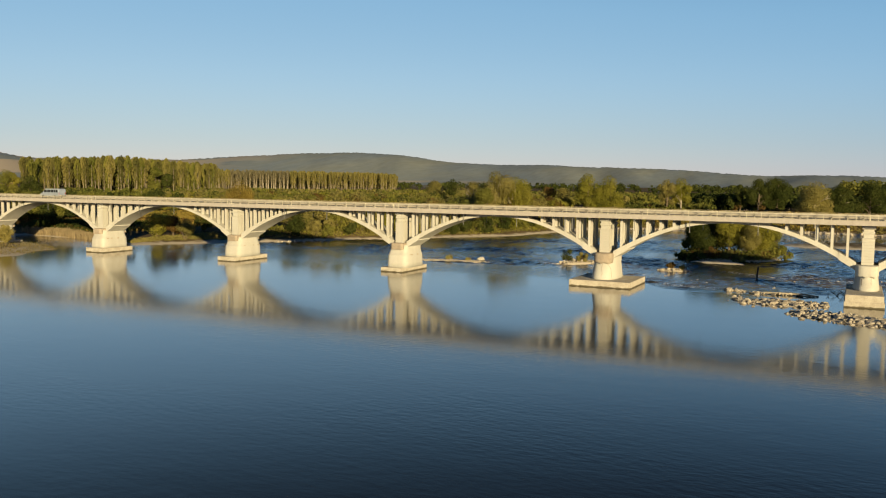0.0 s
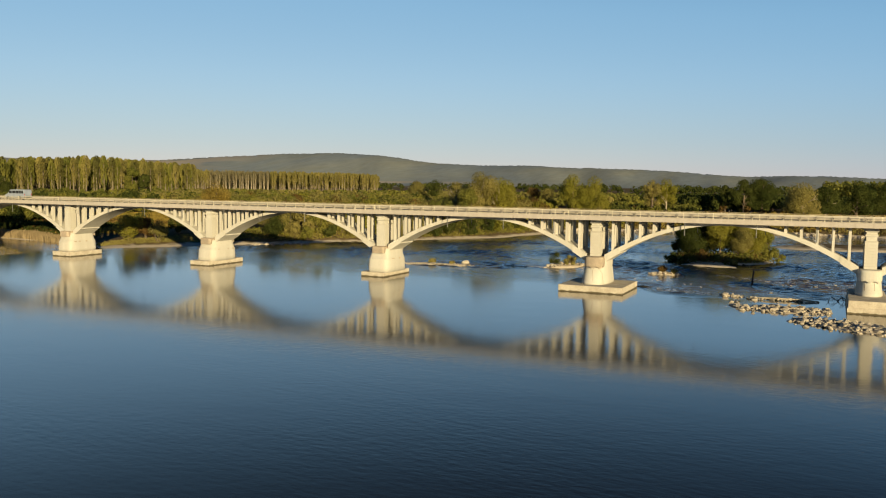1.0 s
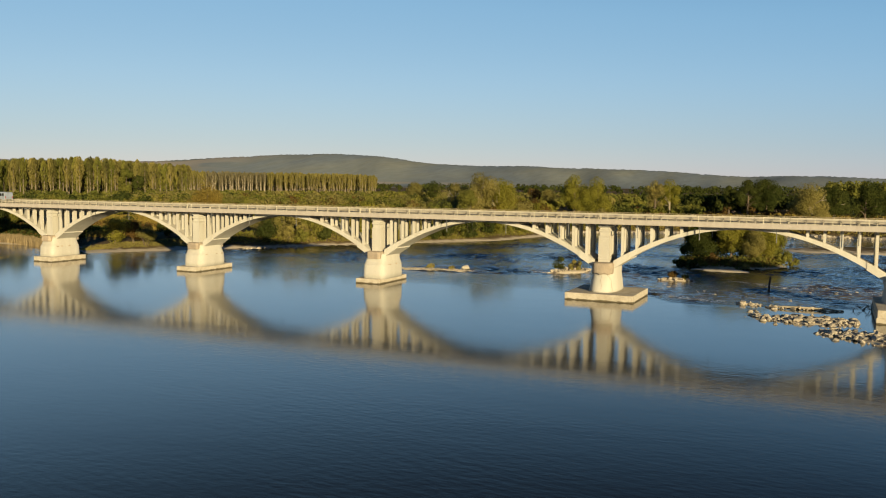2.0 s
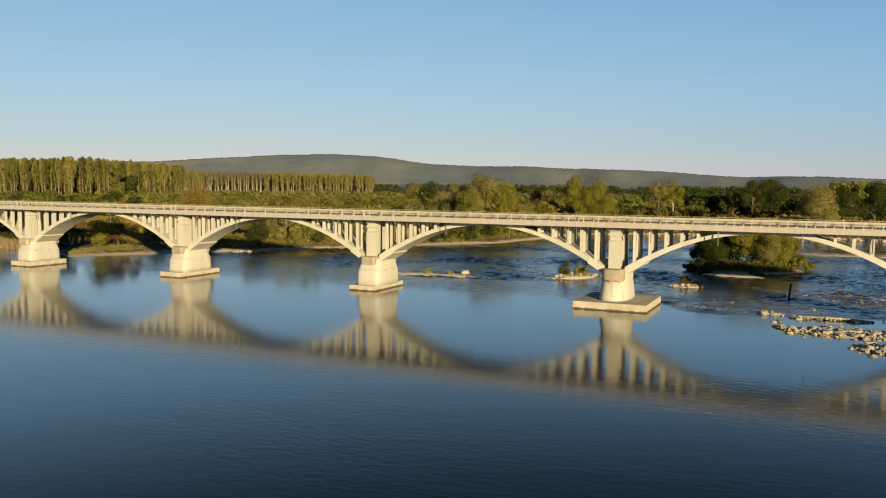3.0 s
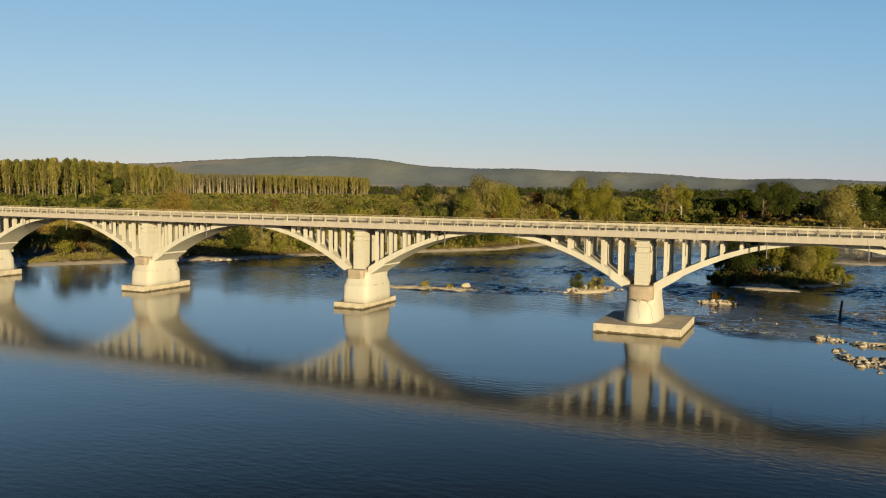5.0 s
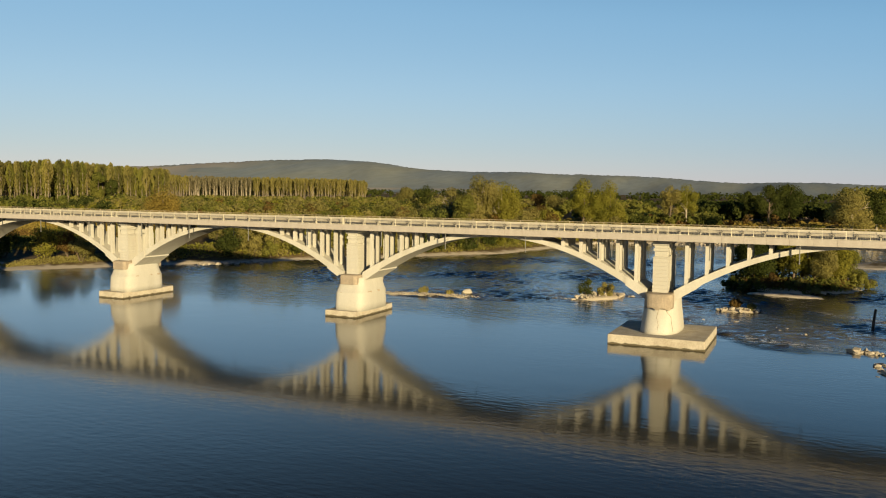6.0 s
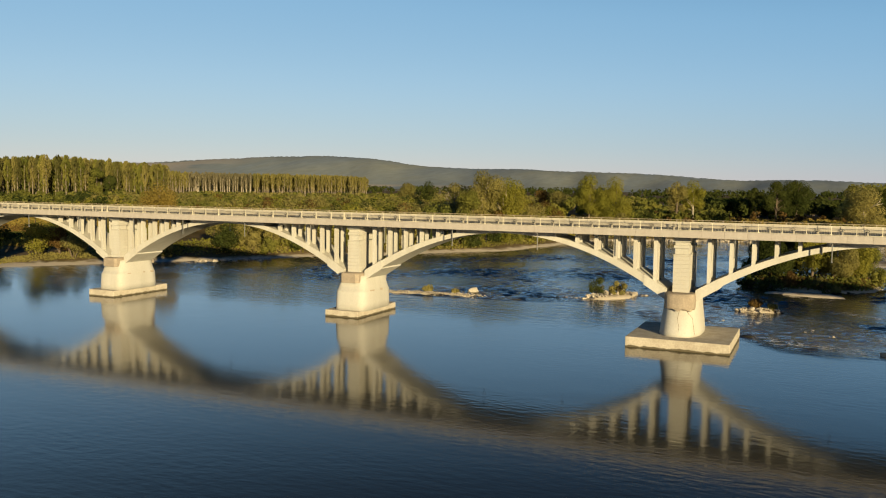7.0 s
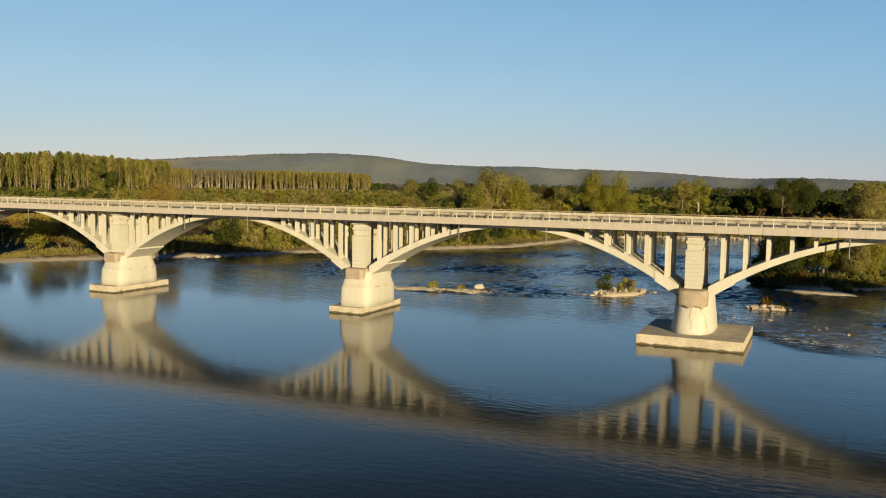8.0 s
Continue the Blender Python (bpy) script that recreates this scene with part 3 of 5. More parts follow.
def portal(bm, x0, x1, y0, y1, low, top, openings):
    """A cross wall with round-headed openings: low(y) is its foot. The openings are (y from, y to, spring height)."""
    ring = [(y0, low), (y0, top), (y1, top), (y1, low)]
    for a, b, s in reversed(openings):
        n, r, m = 8, (b - a) / 2, (a + b) / 2
        ring.append((b, low))
        ring += [(m + r * math.cos(math.pi * i / n), s + r * math.sin(math.pi * i / n)) for i in range(n + 1)]
        ring.append((a, low))
    loft(bm, [[(x0, p, q) for p, q in ring], [(x1, p, q) for p, q in ring]])


BENTS = (2.5, 4.45, 6.4, 8.35, 10.3)


def bent_mesh(dx, side):
    bm = bmesh.new()
    foot = over(18 - dx) - 0.12
    w = 0.165
    top = DECK_LOW + 0.01
    if top - foot > 1.1:
        s = top - 0.75
        portal(bm, -w, w, YF + 0.02, YB - 0.02, foot, top, [(YF + 0.5, YF + 1.4, s), (YF + 2.0, YF + 3.3, s - 0.15), (YB - 0.8, YB - 0.4, s + 0.2)])
    else:
        box(bm, -w, w, YF + 0.02, YB - 0.02, foot, top)
    bmesh.ops.recalc_face_normals(bm, faces=bm.faces)
    return mesh_of(bm, "spandrel_wall", CONCRETE)


def pylon_mesh(near):
    """The tall shaft over a pier, near or far half: ruled courses below and a moulded head."""
    bm = bmesh.new()
    y0, y1 = (YF - 0.16, YF + 1.25) if near else (YB - 1.25, YB + 0.16)

    def ring(w, d, z):
        return [(-w, y0 + d, z), (w, y0 + d, z), (w, y1 - d, z), (-w, y1 - d, z)]

    rings = []
    z, course = 4.6, 0.385
    while z < 8.4:
        rings += [ring(0.76, 0.0, z), ring(0.76, 0.0, z + course - 0.06), ring(0.725, 0.035, z + course - 0.045), ring(0.725, 0.035, z + course - 0.015)]
        z += course
    rings += [ring(0.79, -0.03, 8.46), ring(0.79, -0.03, 8.56), ring(0.63, 0.09, 8.62), ring(0.63, 0.09, 9.12), ring(0.74, 0.0, 9.2), ring(0.74, 0.0, 9.42), ring(0.63, 0.09, 9.5), ring(0.63, 0.09, 9.74), ring(0.82, -0.08, 9.82), ring(0.82, -0.08, 10.12), ring(0.66, 0.05, 10.2), ring(0.66, 0.05, DECK_LOW + 0.01)]
    loft(bm, rings)
    bmesh.ops.recalc_face_normals(bm, faces=bm.faces)
    return mesh_of(bm, "pylon", CONCRETE)


def pylon_wall_mesh():
    bm = bmesh.new()
    portal(bm, -0.45, 0.45, YF + 1.2, YB - 1.2, 4.6, DECK_LOW + 0.01, [(YF + 1.28, YF + 2.05, 9.0), (YB - 2.05, YB - 1.28, 9.0)])
    bmesh.ops.recalc_face_normals(bm, faces=bm.faces)
    return mesh_of(bm, "pylon_wall", CONCRETE)


def oct_ring(hx, y0, y1, cx, cy, z):
    """A plan with cut corners, as a ring of eight points."""
    return [(-hx + cx, y0, z), (hx - cx, y0, z), (hx, y0 + cy, z), (hx, y1 - cy, z), (hx - cx, y1, z), (-hx + cx, y1, z), (-hx, y1 - cy, z), (-hx, y0 + cy, z)]


def round_ring(hx, y0, y1, z, n=28, power=2.7):
    """A plan between an oval and a rounded box."""
    m, hy, e = (y0 + y1) / 2, (y1 - y0) / 2, 2 / power
    out = []
    for i in range(n):
        c, q = math.cos(2 * math.pi * i / n), math.sin(2 * math.pi * i / n)
        out.append((hx * math.copysign(abs(c) ** e, c), m + hy * math.copysign(abs(q) ** e, q), z))
    return out


def pier_body(kind, foot):
    bm = bmesh.new()
    if kind == "round":
        loft(bm, [round_ring(*r) for r in ((2.14, 0.1, 8.45, foot - 0.05), (2.10, 0.22, 8.4, foot + 0.35), (1.98, 0.6, 8.2, 2.4), (1.86, 1.0, 7.9, 3.3), (1.78, 1.35, 7.7, 4.1), (1.72, 1.6, 7.5, 4.62))])
        return bm
    else:
        loft(bm, [round_ring(*r, 44, 5.5) for r in ((2.05, 0.9, 7.8, foot - 0.05), (2.03, 0.94, 7.78, 1.6), (1.98, 1.02, 7.72, 2.80), (1.96, 1.05, 7.70, 2.92), (1.915, 1.12, 7.64, 2.97), (1.80, 1.4, 7.4, 3.6), (1.72, 1.6, 7.25, 4.2), (1.70, 1.68, 7.2, 4.62))])
    return bm


def pier_cap(kind, near):
    bm = bmesh.new()
    if kind == "round" and near:
        rings = [round_ring(*r) for r in ((1.40, 0.66, 3.6, 3.50), (1.44, 0.64, 3.6, 3.62), (1.44, 0.72, 3.6, 4.74), (1.38, 0.80, 3.6, 4.90), (1.26, 0.95, 3.6, 4.97))]
        rng = random.Random(3)
        rings[0] = [(x, y, z + rng.uniform(-0.22, 0.2)) for x, y, z in rings[0]]          # its lower edge has crumbled
        loft(bm, rings)
    elif kind == "round":
        loft(bm, [oct_ring(1.42, 6.0, 8.2, 0.62, 0.8, 3.45), oct_ring(1.42, 6.0, 8.1, 0.62, 0.8, 4.84), oct_ring(1.3, 6.0, 8.0, 0.6, 0.75, 4.95)])
    elif near:
        loft(bm, [oct_ring(1.18, 0.98, 3.0, 0.3, 0.3, 3.86), oct_ring(1.18, 0.98, 3.0, 0.3, 0.3, 4.86), oct_ring(1.02, 1.1, 3.0, 0.3, 0.3, 4.98)])
    else:
        loft(bm, [oct_ring(1.18, 6.0, 8.1, 0.3, 0.3, 3.86), oct_ring(1.18, 6.0, 8.1, 0.3, 0.3, 4.86), oct_ring(1.02, 6.0, 8.0, 0.3, 0.3, 4.98)])
    bmesh.ops.recalc_face_normals(bm, faces=bm.faces)
    return bm


BODY = ((1.0, 2.12, 0.16, 8.42), (2.4, 1.98, 0.6, 8.2), (3.3, 1.86, 1.0, 7.9), (4.1, 1.78, 1.35, 7.7), (4.62, 1.72, 1.6, 7.5))


def crack_mesh(wide, path):
    """A crack over a round pier: path of (degrees round from straight ahead, height)."""
    bm = bmesh.new()
    zs = [b[0] for b in BODY]
    pts = []
    for a, z in path:
        hx, y0, y1 = (float(np.interp(z, zs, [b[i] for b in BODY])) for i in (1, 2, 3))
        c, q, e = math.sin(radians(a)), -math.cos(radians(a)), 2 / 2.7
        pts.append((hx * wide * math.copysign(abs(c) ** e, c), (y0 + y1) / 2 + (y1 - y0) / 2 * math.copysign(abs(q) ** e, q), z))
    tube(bm, pts, [0.02] * len(pts), 5)
    return bm


# footing of each pier: x from, x to (from the pier's middle), y from, y to, height over the water
FOOT = {-3: (-2.4, 2.6, 0.3, 8.2, 0.95), -2: (-2.66, 1.65, 0.12, 9.75, 0.86), -1: (-2.69, 1.55, 0.45, 9.5, 0.76), 0: (-4.37, 4.97, -1.54, 8.4, 0.97), 1: (-2.47, 2.0, -4.5, 8.5, 1.62)}
FOOT_ELSE = (-2.5, 2.0, 0.2, 9.2, 0.8)
ARCH = arch_mesh()
CROWN, SPOUT = crown_mesh(), spout_mesh()
JACKETS = [jacket_mesh(-1), jacket_mesh(1)]
PYLONS = [pylon_mesh(True), pylon_mesh(False)]
PYLON_WALL = pylon_wall_mesh()
BENT = {(dx, s): bent_mesh(dx, s) for dx in BENTS for s in (-1, 1)}
for k in range(FIRST, LAST + 1):
    at = Matrix.Translation((k * SPAN, 0, 0))
    kind = "round" if k >= 0 else "wall"
    x0, x1, y0, y1, h = FOOT.get(k, FOOT_ELSE)
    bm = pier_body(kind, h)
    if kind == "round":
        bmesh.ops.scale(bm, vec=(0.94 if k == 0 else 0.77, 1, 1), verts=bm.verts)
    pier = part("pier", bm, CONCRETE, bridge, smooth=True)
    pier.matrix_basis = at
    bm = bmesh.new()
    box(bm, x0, x1, y0, y1, -2.0, h, 0.05)
    if k == 1:
        box(bm, x0 - 0.12, x1 + 0.12, y0 - 0.12, y1, -2.0, h * 0.45, 0.05)
    part("footing", bm, FOOTING, pier, "tan concrete footing slab with a damp rim")
    for near in (True, False):
        part("cap", pier_cap(kind, near), CONCRETE if k == 1 else CAPSTONE, pier, "rounded concrete cap" if k == 1 else "brown weathered stone cap")
    for half in PYLONS:
        piece("pylon", half, pier)
    piece("pylon_wall", PYLON_WALL, pier)
    if kind == "round":
        straight = (((-17, 1.68), (-16, 2.4), (-17, 3.2)), ((15, 1.68), (14, 2.5), (15, 3.3)))
        for path in straight if k else (((2, 1.1), (3, 1.9), (0, 2.6), (2, 3.5)), ((16, 3.6), (24, 3.15), (38, 2.7), (42, 1.9), (46, 1.2))):
            part("crack", crack_mesh(0.945 if k == 0 else 0.775, path), CRACK, pier, "dark crack in the concrete")
    if kind == "wall":
        rng = random.Random(k)
        for i in range(5):
            bm = bmesh.new()
            if i < 3:
                y = rng.uniform(1.9, 6.5)
                box(bm, 1.93, 1.985, y, y + rng.uniform(0.2, 0.6), 2.84 + rng.uniform(-0.1, 0.06), 2.98)
            else:
                x = rng.uniform(-1.0, 0.8)
                box(bm, x, x + rng.uniform(0.1, 0.3), 1.04, 1.1, 2.78 + rng.uniform(-0.06, 0.04), 2.88)
            part("rust_patch", bm, STAIN, pier, "rusty patch where rendering has come off")
    if k < LAST:
        arch = piece("arch", ARCH, bridge, at=Matrix.Translation((k * SPAN + SPAN / 2, 0, 0)))
        for j in JACKETS:
            piece("arch_foot", j, arch)
        piece("crown_wall", CROWN, arch)
        piece("drain_spout", SPOUT, arch, "dark drain spout", Matrix.Translation((12.1 - SPAN / 2, 0, 0)))
        for dx in BENTS:
            piece("spandrel_wall", BENT[dx, 1], arch, at=Matrix.Translation((dx - SPAN / 2, 0, 0)))
            piece("spandrel_wall", BENT[dx, -1], arch, at=Matrix.Translation((SPAN / 2 - dx, 0, 0)))

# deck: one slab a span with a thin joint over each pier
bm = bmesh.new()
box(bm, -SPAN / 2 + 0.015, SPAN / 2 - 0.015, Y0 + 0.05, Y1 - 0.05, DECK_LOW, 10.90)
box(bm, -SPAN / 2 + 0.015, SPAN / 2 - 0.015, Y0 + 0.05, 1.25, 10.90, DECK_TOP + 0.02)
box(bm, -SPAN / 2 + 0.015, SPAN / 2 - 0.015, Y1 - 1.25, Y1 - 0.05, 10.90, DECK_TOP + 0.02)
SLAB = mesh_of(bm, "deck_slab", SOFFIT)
bm = bmesh.new()
box(bm, -SPAN / 2, SPAN / 2, 1.27, Y1 - 1.27, 10.904, 10.93)
ROADWAY = mesh_of(bm, "roadway", ASPHALT)
NPAN = 18
POSTS = [0.97 + 1.965 * i for i in range(NPAN)]
bm = bmesh.new()
box(bm, -0.974, 0.974, -0.07, 0.05, DECK_LOW - 0.03, DECK_TOP + 0.05, 0.02)
PANEL_STONE = mesh_of(bm, "fascia_panel", FASCIA)
bm = bmesh.new()
box(bm, -0.035, 0.035, -0.035, 0.035, DECK_TOP, RAIL_TOP, 0.008)
POST = mesh_of(bm, "post", RAILPAINT)
TAN_POST = POST.copy()
TAN_POST.materials[0] = TAN_PAINT


def frame_mesh(length):
    """A railing field: a frame with rounded corners and thin upright bars."""
    bm = bmesh.new()
    a, b, r = 0.02, length - 0.02, 0.09
    z0, z1 = DECK_TOP + 0.09, RAIL_TOP - 0.015
    path = []
    for cx, cz, s in ((a + r, z0 + r, 180), (b - r, z0 + r, 270), (b - r, z1 - r, 0), (a + r, z1 - r, 90)):
        for i in range(4):
            t = radians(s + 30 * i)
            path.append((cx + r * math.cos(t), cz + r * math.sin(t)))
    n = len(path)
    q = 0.021
    vs = [[bm.verts.new((x + (q if x < (a + b) / 2 else -q) * k[0] * 1.0, k[1], z + (q if z < (z0 + z1) / 2 else -q) * k[0])) for x, z in path] for k in ((-1, -0.025), (1, -0.025), (1, 0.025), (-1, 0.025))]
    for i in range(n):
        j = (i + 1) % n
        for u in range(4):
            v = (u + 1) % 4
            bm.faces.new((vs[u][i], vs[u][j], vs[v][j], vs[v][i]))
    bmesh.ops.recalc_face_normals(bm, faces=bm.faces)
    frame_me = mesh_of(bm, "rail_field", RAILPAINT)
    bm = bmesh.new()
    count = max(2, int(length / 0.125))
    for i in range(1, count):
        x = a + (b - a) * i / count
        box(bm, x - 0.0055, x + 0.0055, -0.0055, 0.0055, z0, z1)
    return frame_me, mesh_of(bm, "baluster_grid", RAILPAINT)


FIELDS = {}


def railing(y, drop=0.0, old=False):
    """Posts and fields along one side of the deck; old picks the browner paint."""
    rail = new("railing")
    rail.parent = bridge
    rail["label"] = "brownish steel railing with thin upright bars" if old else "cream painted steel railing with thin upright bars"
    for k in range(FIRST, LAST):
        xs = [0.06] + POSTS + [SPAN - 0.06]
        for i, x in enumerate(xs):
            at = Matrix.Translation((k * SPAN + x, y, -drop))
            piece("post", TAN_POST if old else POST, rail, at=at)
            if i + 1 < len(xs):
                length = round(xs[i + 1] - x, 3)
                if (length, old) not in FIELDS:
                    FIELDS[length, old] = frame_mesh(length)
                    if old:
                        for me in FIELDS[length, old]:
                            me.materials[0] = TAN_PAINT
                piece("rail_field", FIELDS[length, old][0], rail, at=at)
                tagged(piece("baluster_grid", FIELDS[length, old][1], rail, at=at), kind="stuff")
    return rail


railing(0.06)
railing(Y1 - 0.06, 0.13, True)


def guard_mesh():
    """A crash barrier beam of one span, with its posts as separate meshes."""
    bm = bmesh.new()
    prof = [(0.0, 0.31), (-0.07, 0.27), (-0.07, 0.22), (-0.01, 0.17), (-0.01, 0.13), (-0.07, 0.08), (-0.07, 0.03), (0.0, 0.0), (0.02, 0.0), (0.02, 0.31)]
    loft(bm, [[(x, p, q) for p, q in prof] for x in (-SPAN / 2, SPAN / 2)])
    bmesh.ops.recalc_face_normals(bm, faces=bm.faces)
    return mesh_of(bm, "barrier_beam", STEEL)


GUARD = guard_mesh()
bm = bmesh.new()
box(bm, -0.06, 0.06, -0.02, 0.10, 10.92, 11.50)
GUARD_POST = mesh_of(bm, "barrier_post", STEEL)
bm = bmesh.new()
tube(bm, [(-0.17, -0.10, 11.50), (-0.06, -0.16, 11.52), (0.05, -0.16, 11.44), (0.10, -0.16, 11.36), (0.05, -0.16, 11.28), (-0.06, -0.16, 11.22)], [0.022] * 6)
box(bm, -0.20, -0.08, -0.13, -0.05, 11.22, 11.31)
BRACKET = mesh_of(bm, "bracket", DARK)
for side, y in ((1, 1.45), (-1, Y1 - 1.45)):
    guard = new("crash_barrier")
    guard.parent = bridge
    guard["label"] = "grey galvanised crash barrier with dark brackets"
    turn = Matrix.Identity(4) if side == 1 else Matrix.Rotation(math.pi, 4, "Z")
    for k in range(FIRST, LAST):
        piece("barrier_beam", GUARD, guard, at=Matrix.Translation((k * SPAN + SPAN / 2, y, 11.20)) @ turn)
        for i in range(NPAN):
            x = k * SPAN + 1.9 + i * 1.965
            piece("barrier_post", GUARD_POST, guard, at=Matrix.Translation((x, y, 0)) @ turn)
            if side == 1:
                piece("bracket", BRACKET, guard, at=Matrix.Translation((x, y, 0)))

bm = bmesh.new()
tube(bm, [(0, 0.42, DECK_LOW + 0.05), (0, 0.42, 8.66)], [0.05, 0.05], 8)
tube(bm, [(0, 0.42, 8.68), (0, 0.42, 8.58)], [0.07, 0.07], 8)
DRAIN = mesh_of(bm, "drain_pipe", PIPE)
deck = new("deck")
deck.parent = bridge
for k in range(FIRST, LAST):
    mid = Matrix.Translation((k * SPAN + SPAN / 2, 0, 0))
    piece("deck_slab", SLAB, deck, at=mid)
    piece("roadway", ROADWAY, deck, at=mid)
    for dx in (4.9, 12.9, 22.2, 31.4):
        piece("drain_pipe", DRAIN, deck, at=Matrix.Translation((k * SPAN + dx, 0, 0)))
        piece("drain_pipe", DRAIN, deck, at=Matrix.Translation((k * SPAN + dx + 0.6, Y1 - 0.84, 0)))
    for side, y in ((0, 0.0), (1, Y1)):
        for i in range(NPAN + 1):
            a = i * SPAN / (NPAN + 0.0)
            if i < NPAN:
                m = Matrix.Translation((k * SPAN + (i + 0.5) * SPAN / NPAN, y, 0)) @ Matrix.Diagonal((SPAN / NPAN / 1.956, 1, 1, 1))
                piece("fascia_panel", PANEL_STONE, deck, at=m if side == 0 else m @ Matrix.Rotation(math.pi, 4, "Z"))


# ---- trees and shrubs ----
EYE0 = (34.2, -123.0)


def polar(bearing, distance):
    """A place by its bearing (degrees right of straight across) and distance from the middle of the river."""
    return EYE0[0] + distance * math.sin(radians(bearing)), EYE0[1] + distance * math.cos(radians(bearing))


def wood(bm, h, r, lean, rng, limbs, low, bare=False):
    """Trunk and limbs of a tree, tapering into the crown."""
    top = Vector((lean * 0.6, lean * 0.3, h * 0.82))
    pts = [Vector((0, 0, -0.4)), Vector((lean * 0.1, 0, h * 0.2)), Vector((lean * 0.3, lean * 0.1, h * 0.45)), top]
    w = h * 0.024
    tube(bm, pts, [w * 1.35, w, w * 0.7, w * 0.2], 7)
    for i in range(limbs):
        k = rng.uniform(low, 0.62 if bare else 0.7)
        start = Vector((lean * 0.3 * k / 0.45, 0, h * k))
        a = rng.uniform(0, 2 * math.pi)
        out = Vector((math.cos(a), math.sin(a), 0)) * r * (rng.uniform(0.4, 0.66) if bare else rng.uniform(0.35, 0.62))
        end = start + out + Vector((0, 0, h * (rng.uniform(0.12, 0.2) if bare else rng.uniform(0.08, 0.2))))
        mid = (start + end) / 2 + Vector((0, 0, h * 0.03))
        thick = 1.05 if bare else 1.0          # bare limbs reach out of the crown and fork
        tube(bm, [start, mid, end], [w * 0.5 * thick, w * 0.36 * thick, w * 0.12], 5)
        if bare:
            tube(bm, [mid, mid + (end - mid) * 0.5 + Vector((0, 0, h * 0.04)), mid + (end - mid) * 0.7 + Vector((0, 0, h * 0.09))], [w * 0.36, w * 0.24, w * 0.08], 5)


def tree(x, y, h, r, leaves, label, seed, low=0.22, n=1500, size=0.36, bark=BARK, lobes=14, lean=0.5, limbs=8, name="tree", category="tree", fill=0.3):
    rng, prng = np.random.default_rng(seed), random.Random(seed)
    thing = tagged(new(name), label, category)
    thing.location = (x, y, gz(x, y))
    bm = bmesh.new()
    wood(bm, h, r, lean, prng, limbs, max(0.12, low), bark is PALEBARK and limbs >= 12)
    part("trunk", bm, bark, thing, smooth=True)
    p, out = crown_points(rng, int(n * 2.5), r, h * low, h, lobes, fill)
    piece("crown", quads_mesh("crown", clumps(rng, p, out, size * 0.60), leaves), thing)
    return thing


def shrub_thing(x, y, h, r, leaves, label, seed, n=900, size=0.24, name="shrub", twiggy=False):
    rng, prng = np.random.default_rng(seed), random.Random(seed)
    thing = tagged(new(name), label, "shrub")
    thing.location = (x, y, gz(x, y) - 0.1)
    bm = bmesh.new()
    for i in range(6):
        a = prng.uniform(0, 2 * math.pi)
        e = Vector((math.cos(a) * r * 0.55, math.sin(a) * r * 0.55, h * prng.uniform(0.5, 0.8)))
        tube(bm, [Vector((math.cos(a) * 0.15, math.sin(a) * 0.15, -0.2)), e * 0.5 + Vector((0, 0, 0.1)), e], [0.07, 0.05, 0.015], 5)
    part("branchwork", bm, BARK, thing)
    p, out = crown_points(rng, n, r, 0.0, h, 9 if twiggy else 11, 0.3)
    if twiggy:          # upright shoots fan out from the root
        a, k = rng.uniform(0, 2 * math.pi, n), rng.uniform(0, 1, n)
        tall = h * rng.choice(rng.uniform(0.55, 1.05, 26), n)
        spread = r * np.sqrt(rng.uniform(0, 1, n)) * (0.45 + 0.55 * k)
        p = np.column_stack((np.cos(a) * spread, np.sin(a) * spread, tall * k * (1 - 0.35 * (spread / r) ** 2)))
        out = np.column_stack((np.cos(a), np.sin(a), 0 * a)) * 0.6
    piece("foliage", quads_mesh("foliage", clumps(rng, p, out, size, twiggy), leaves), thing)
    return thing


# single trees that stand out above the woods
tree(*polar(-22.8, 262), 16.0, 6.8, LEAF_OLIVE, "tall olive-green poplar with pale forked limbs", 111, 0.25, 5200, 0.27, PALEBARK, 17, limbs=12)
tree(*polar(-24.3, 275), 13.0, 5.2, LEAF_OLIVE, "grey-green poplar with pale bare limbs", 12, 0.3, 2600, 0.24, PALEBARK, 14, limbs=13)
tree(*polar(-21.4, 266), 14.0, 6.0, LEAF_LIME, "yellowing poplar with a pale forked trunk", 13, 0.2, 4000, 0.27, PALEBARK, 15, limbs=12)
tree(*polar(-23.3, 255), 11.5, 4.6, LEAF_MID, "green poplar among lower scrub", 14, 0.15, 3000, 0.26)
tree(*polar(-25.6, 380), 13.8, 4.3, LEAF_DARK, "dark round-headed tree above the scrub", 15, 0.25, 2200, 0.34)
tree(*polar(-26.9, 390), 13.0, 4.6, LEAF_OLIVE, "olive round-headed tree above the scrub", 16, 0.25, 2200, 0.34)
tree(*polar(-16.5, 305), 16.0, 6.0, LEAF_LIME, "yellow-green round-headed poplar beside its twin", 17, 0.1, 5200, 0.29, lobes=16)
tree(*polar(-15.0, 308), 15.2, 6.4, LEAF_LIME, "broad yellow-green poplar beside its twin", 18, 0.08, 5600, 0.29, lobes=17)
tree(*polar(-11.3, 350), 15.0, 4.6, LEAF_OLIVE, "slim olive tree among the scrub", 19, 0.12, 2600, 0.30)
tree(*polar(-10.4, 352), 15.2, 5.0, LEAF_LIME, "yellow-green tree with a pale trunk", 20, 0.22, 3000, 0.30, PALEBARK)
tree(*polar(-5.6, 395), 15.6, 6.0, LEAF_DARK, "large dark broad-crowned tree", 21, 0.12, 4200, 0.28, lobes=8, limbs=12)
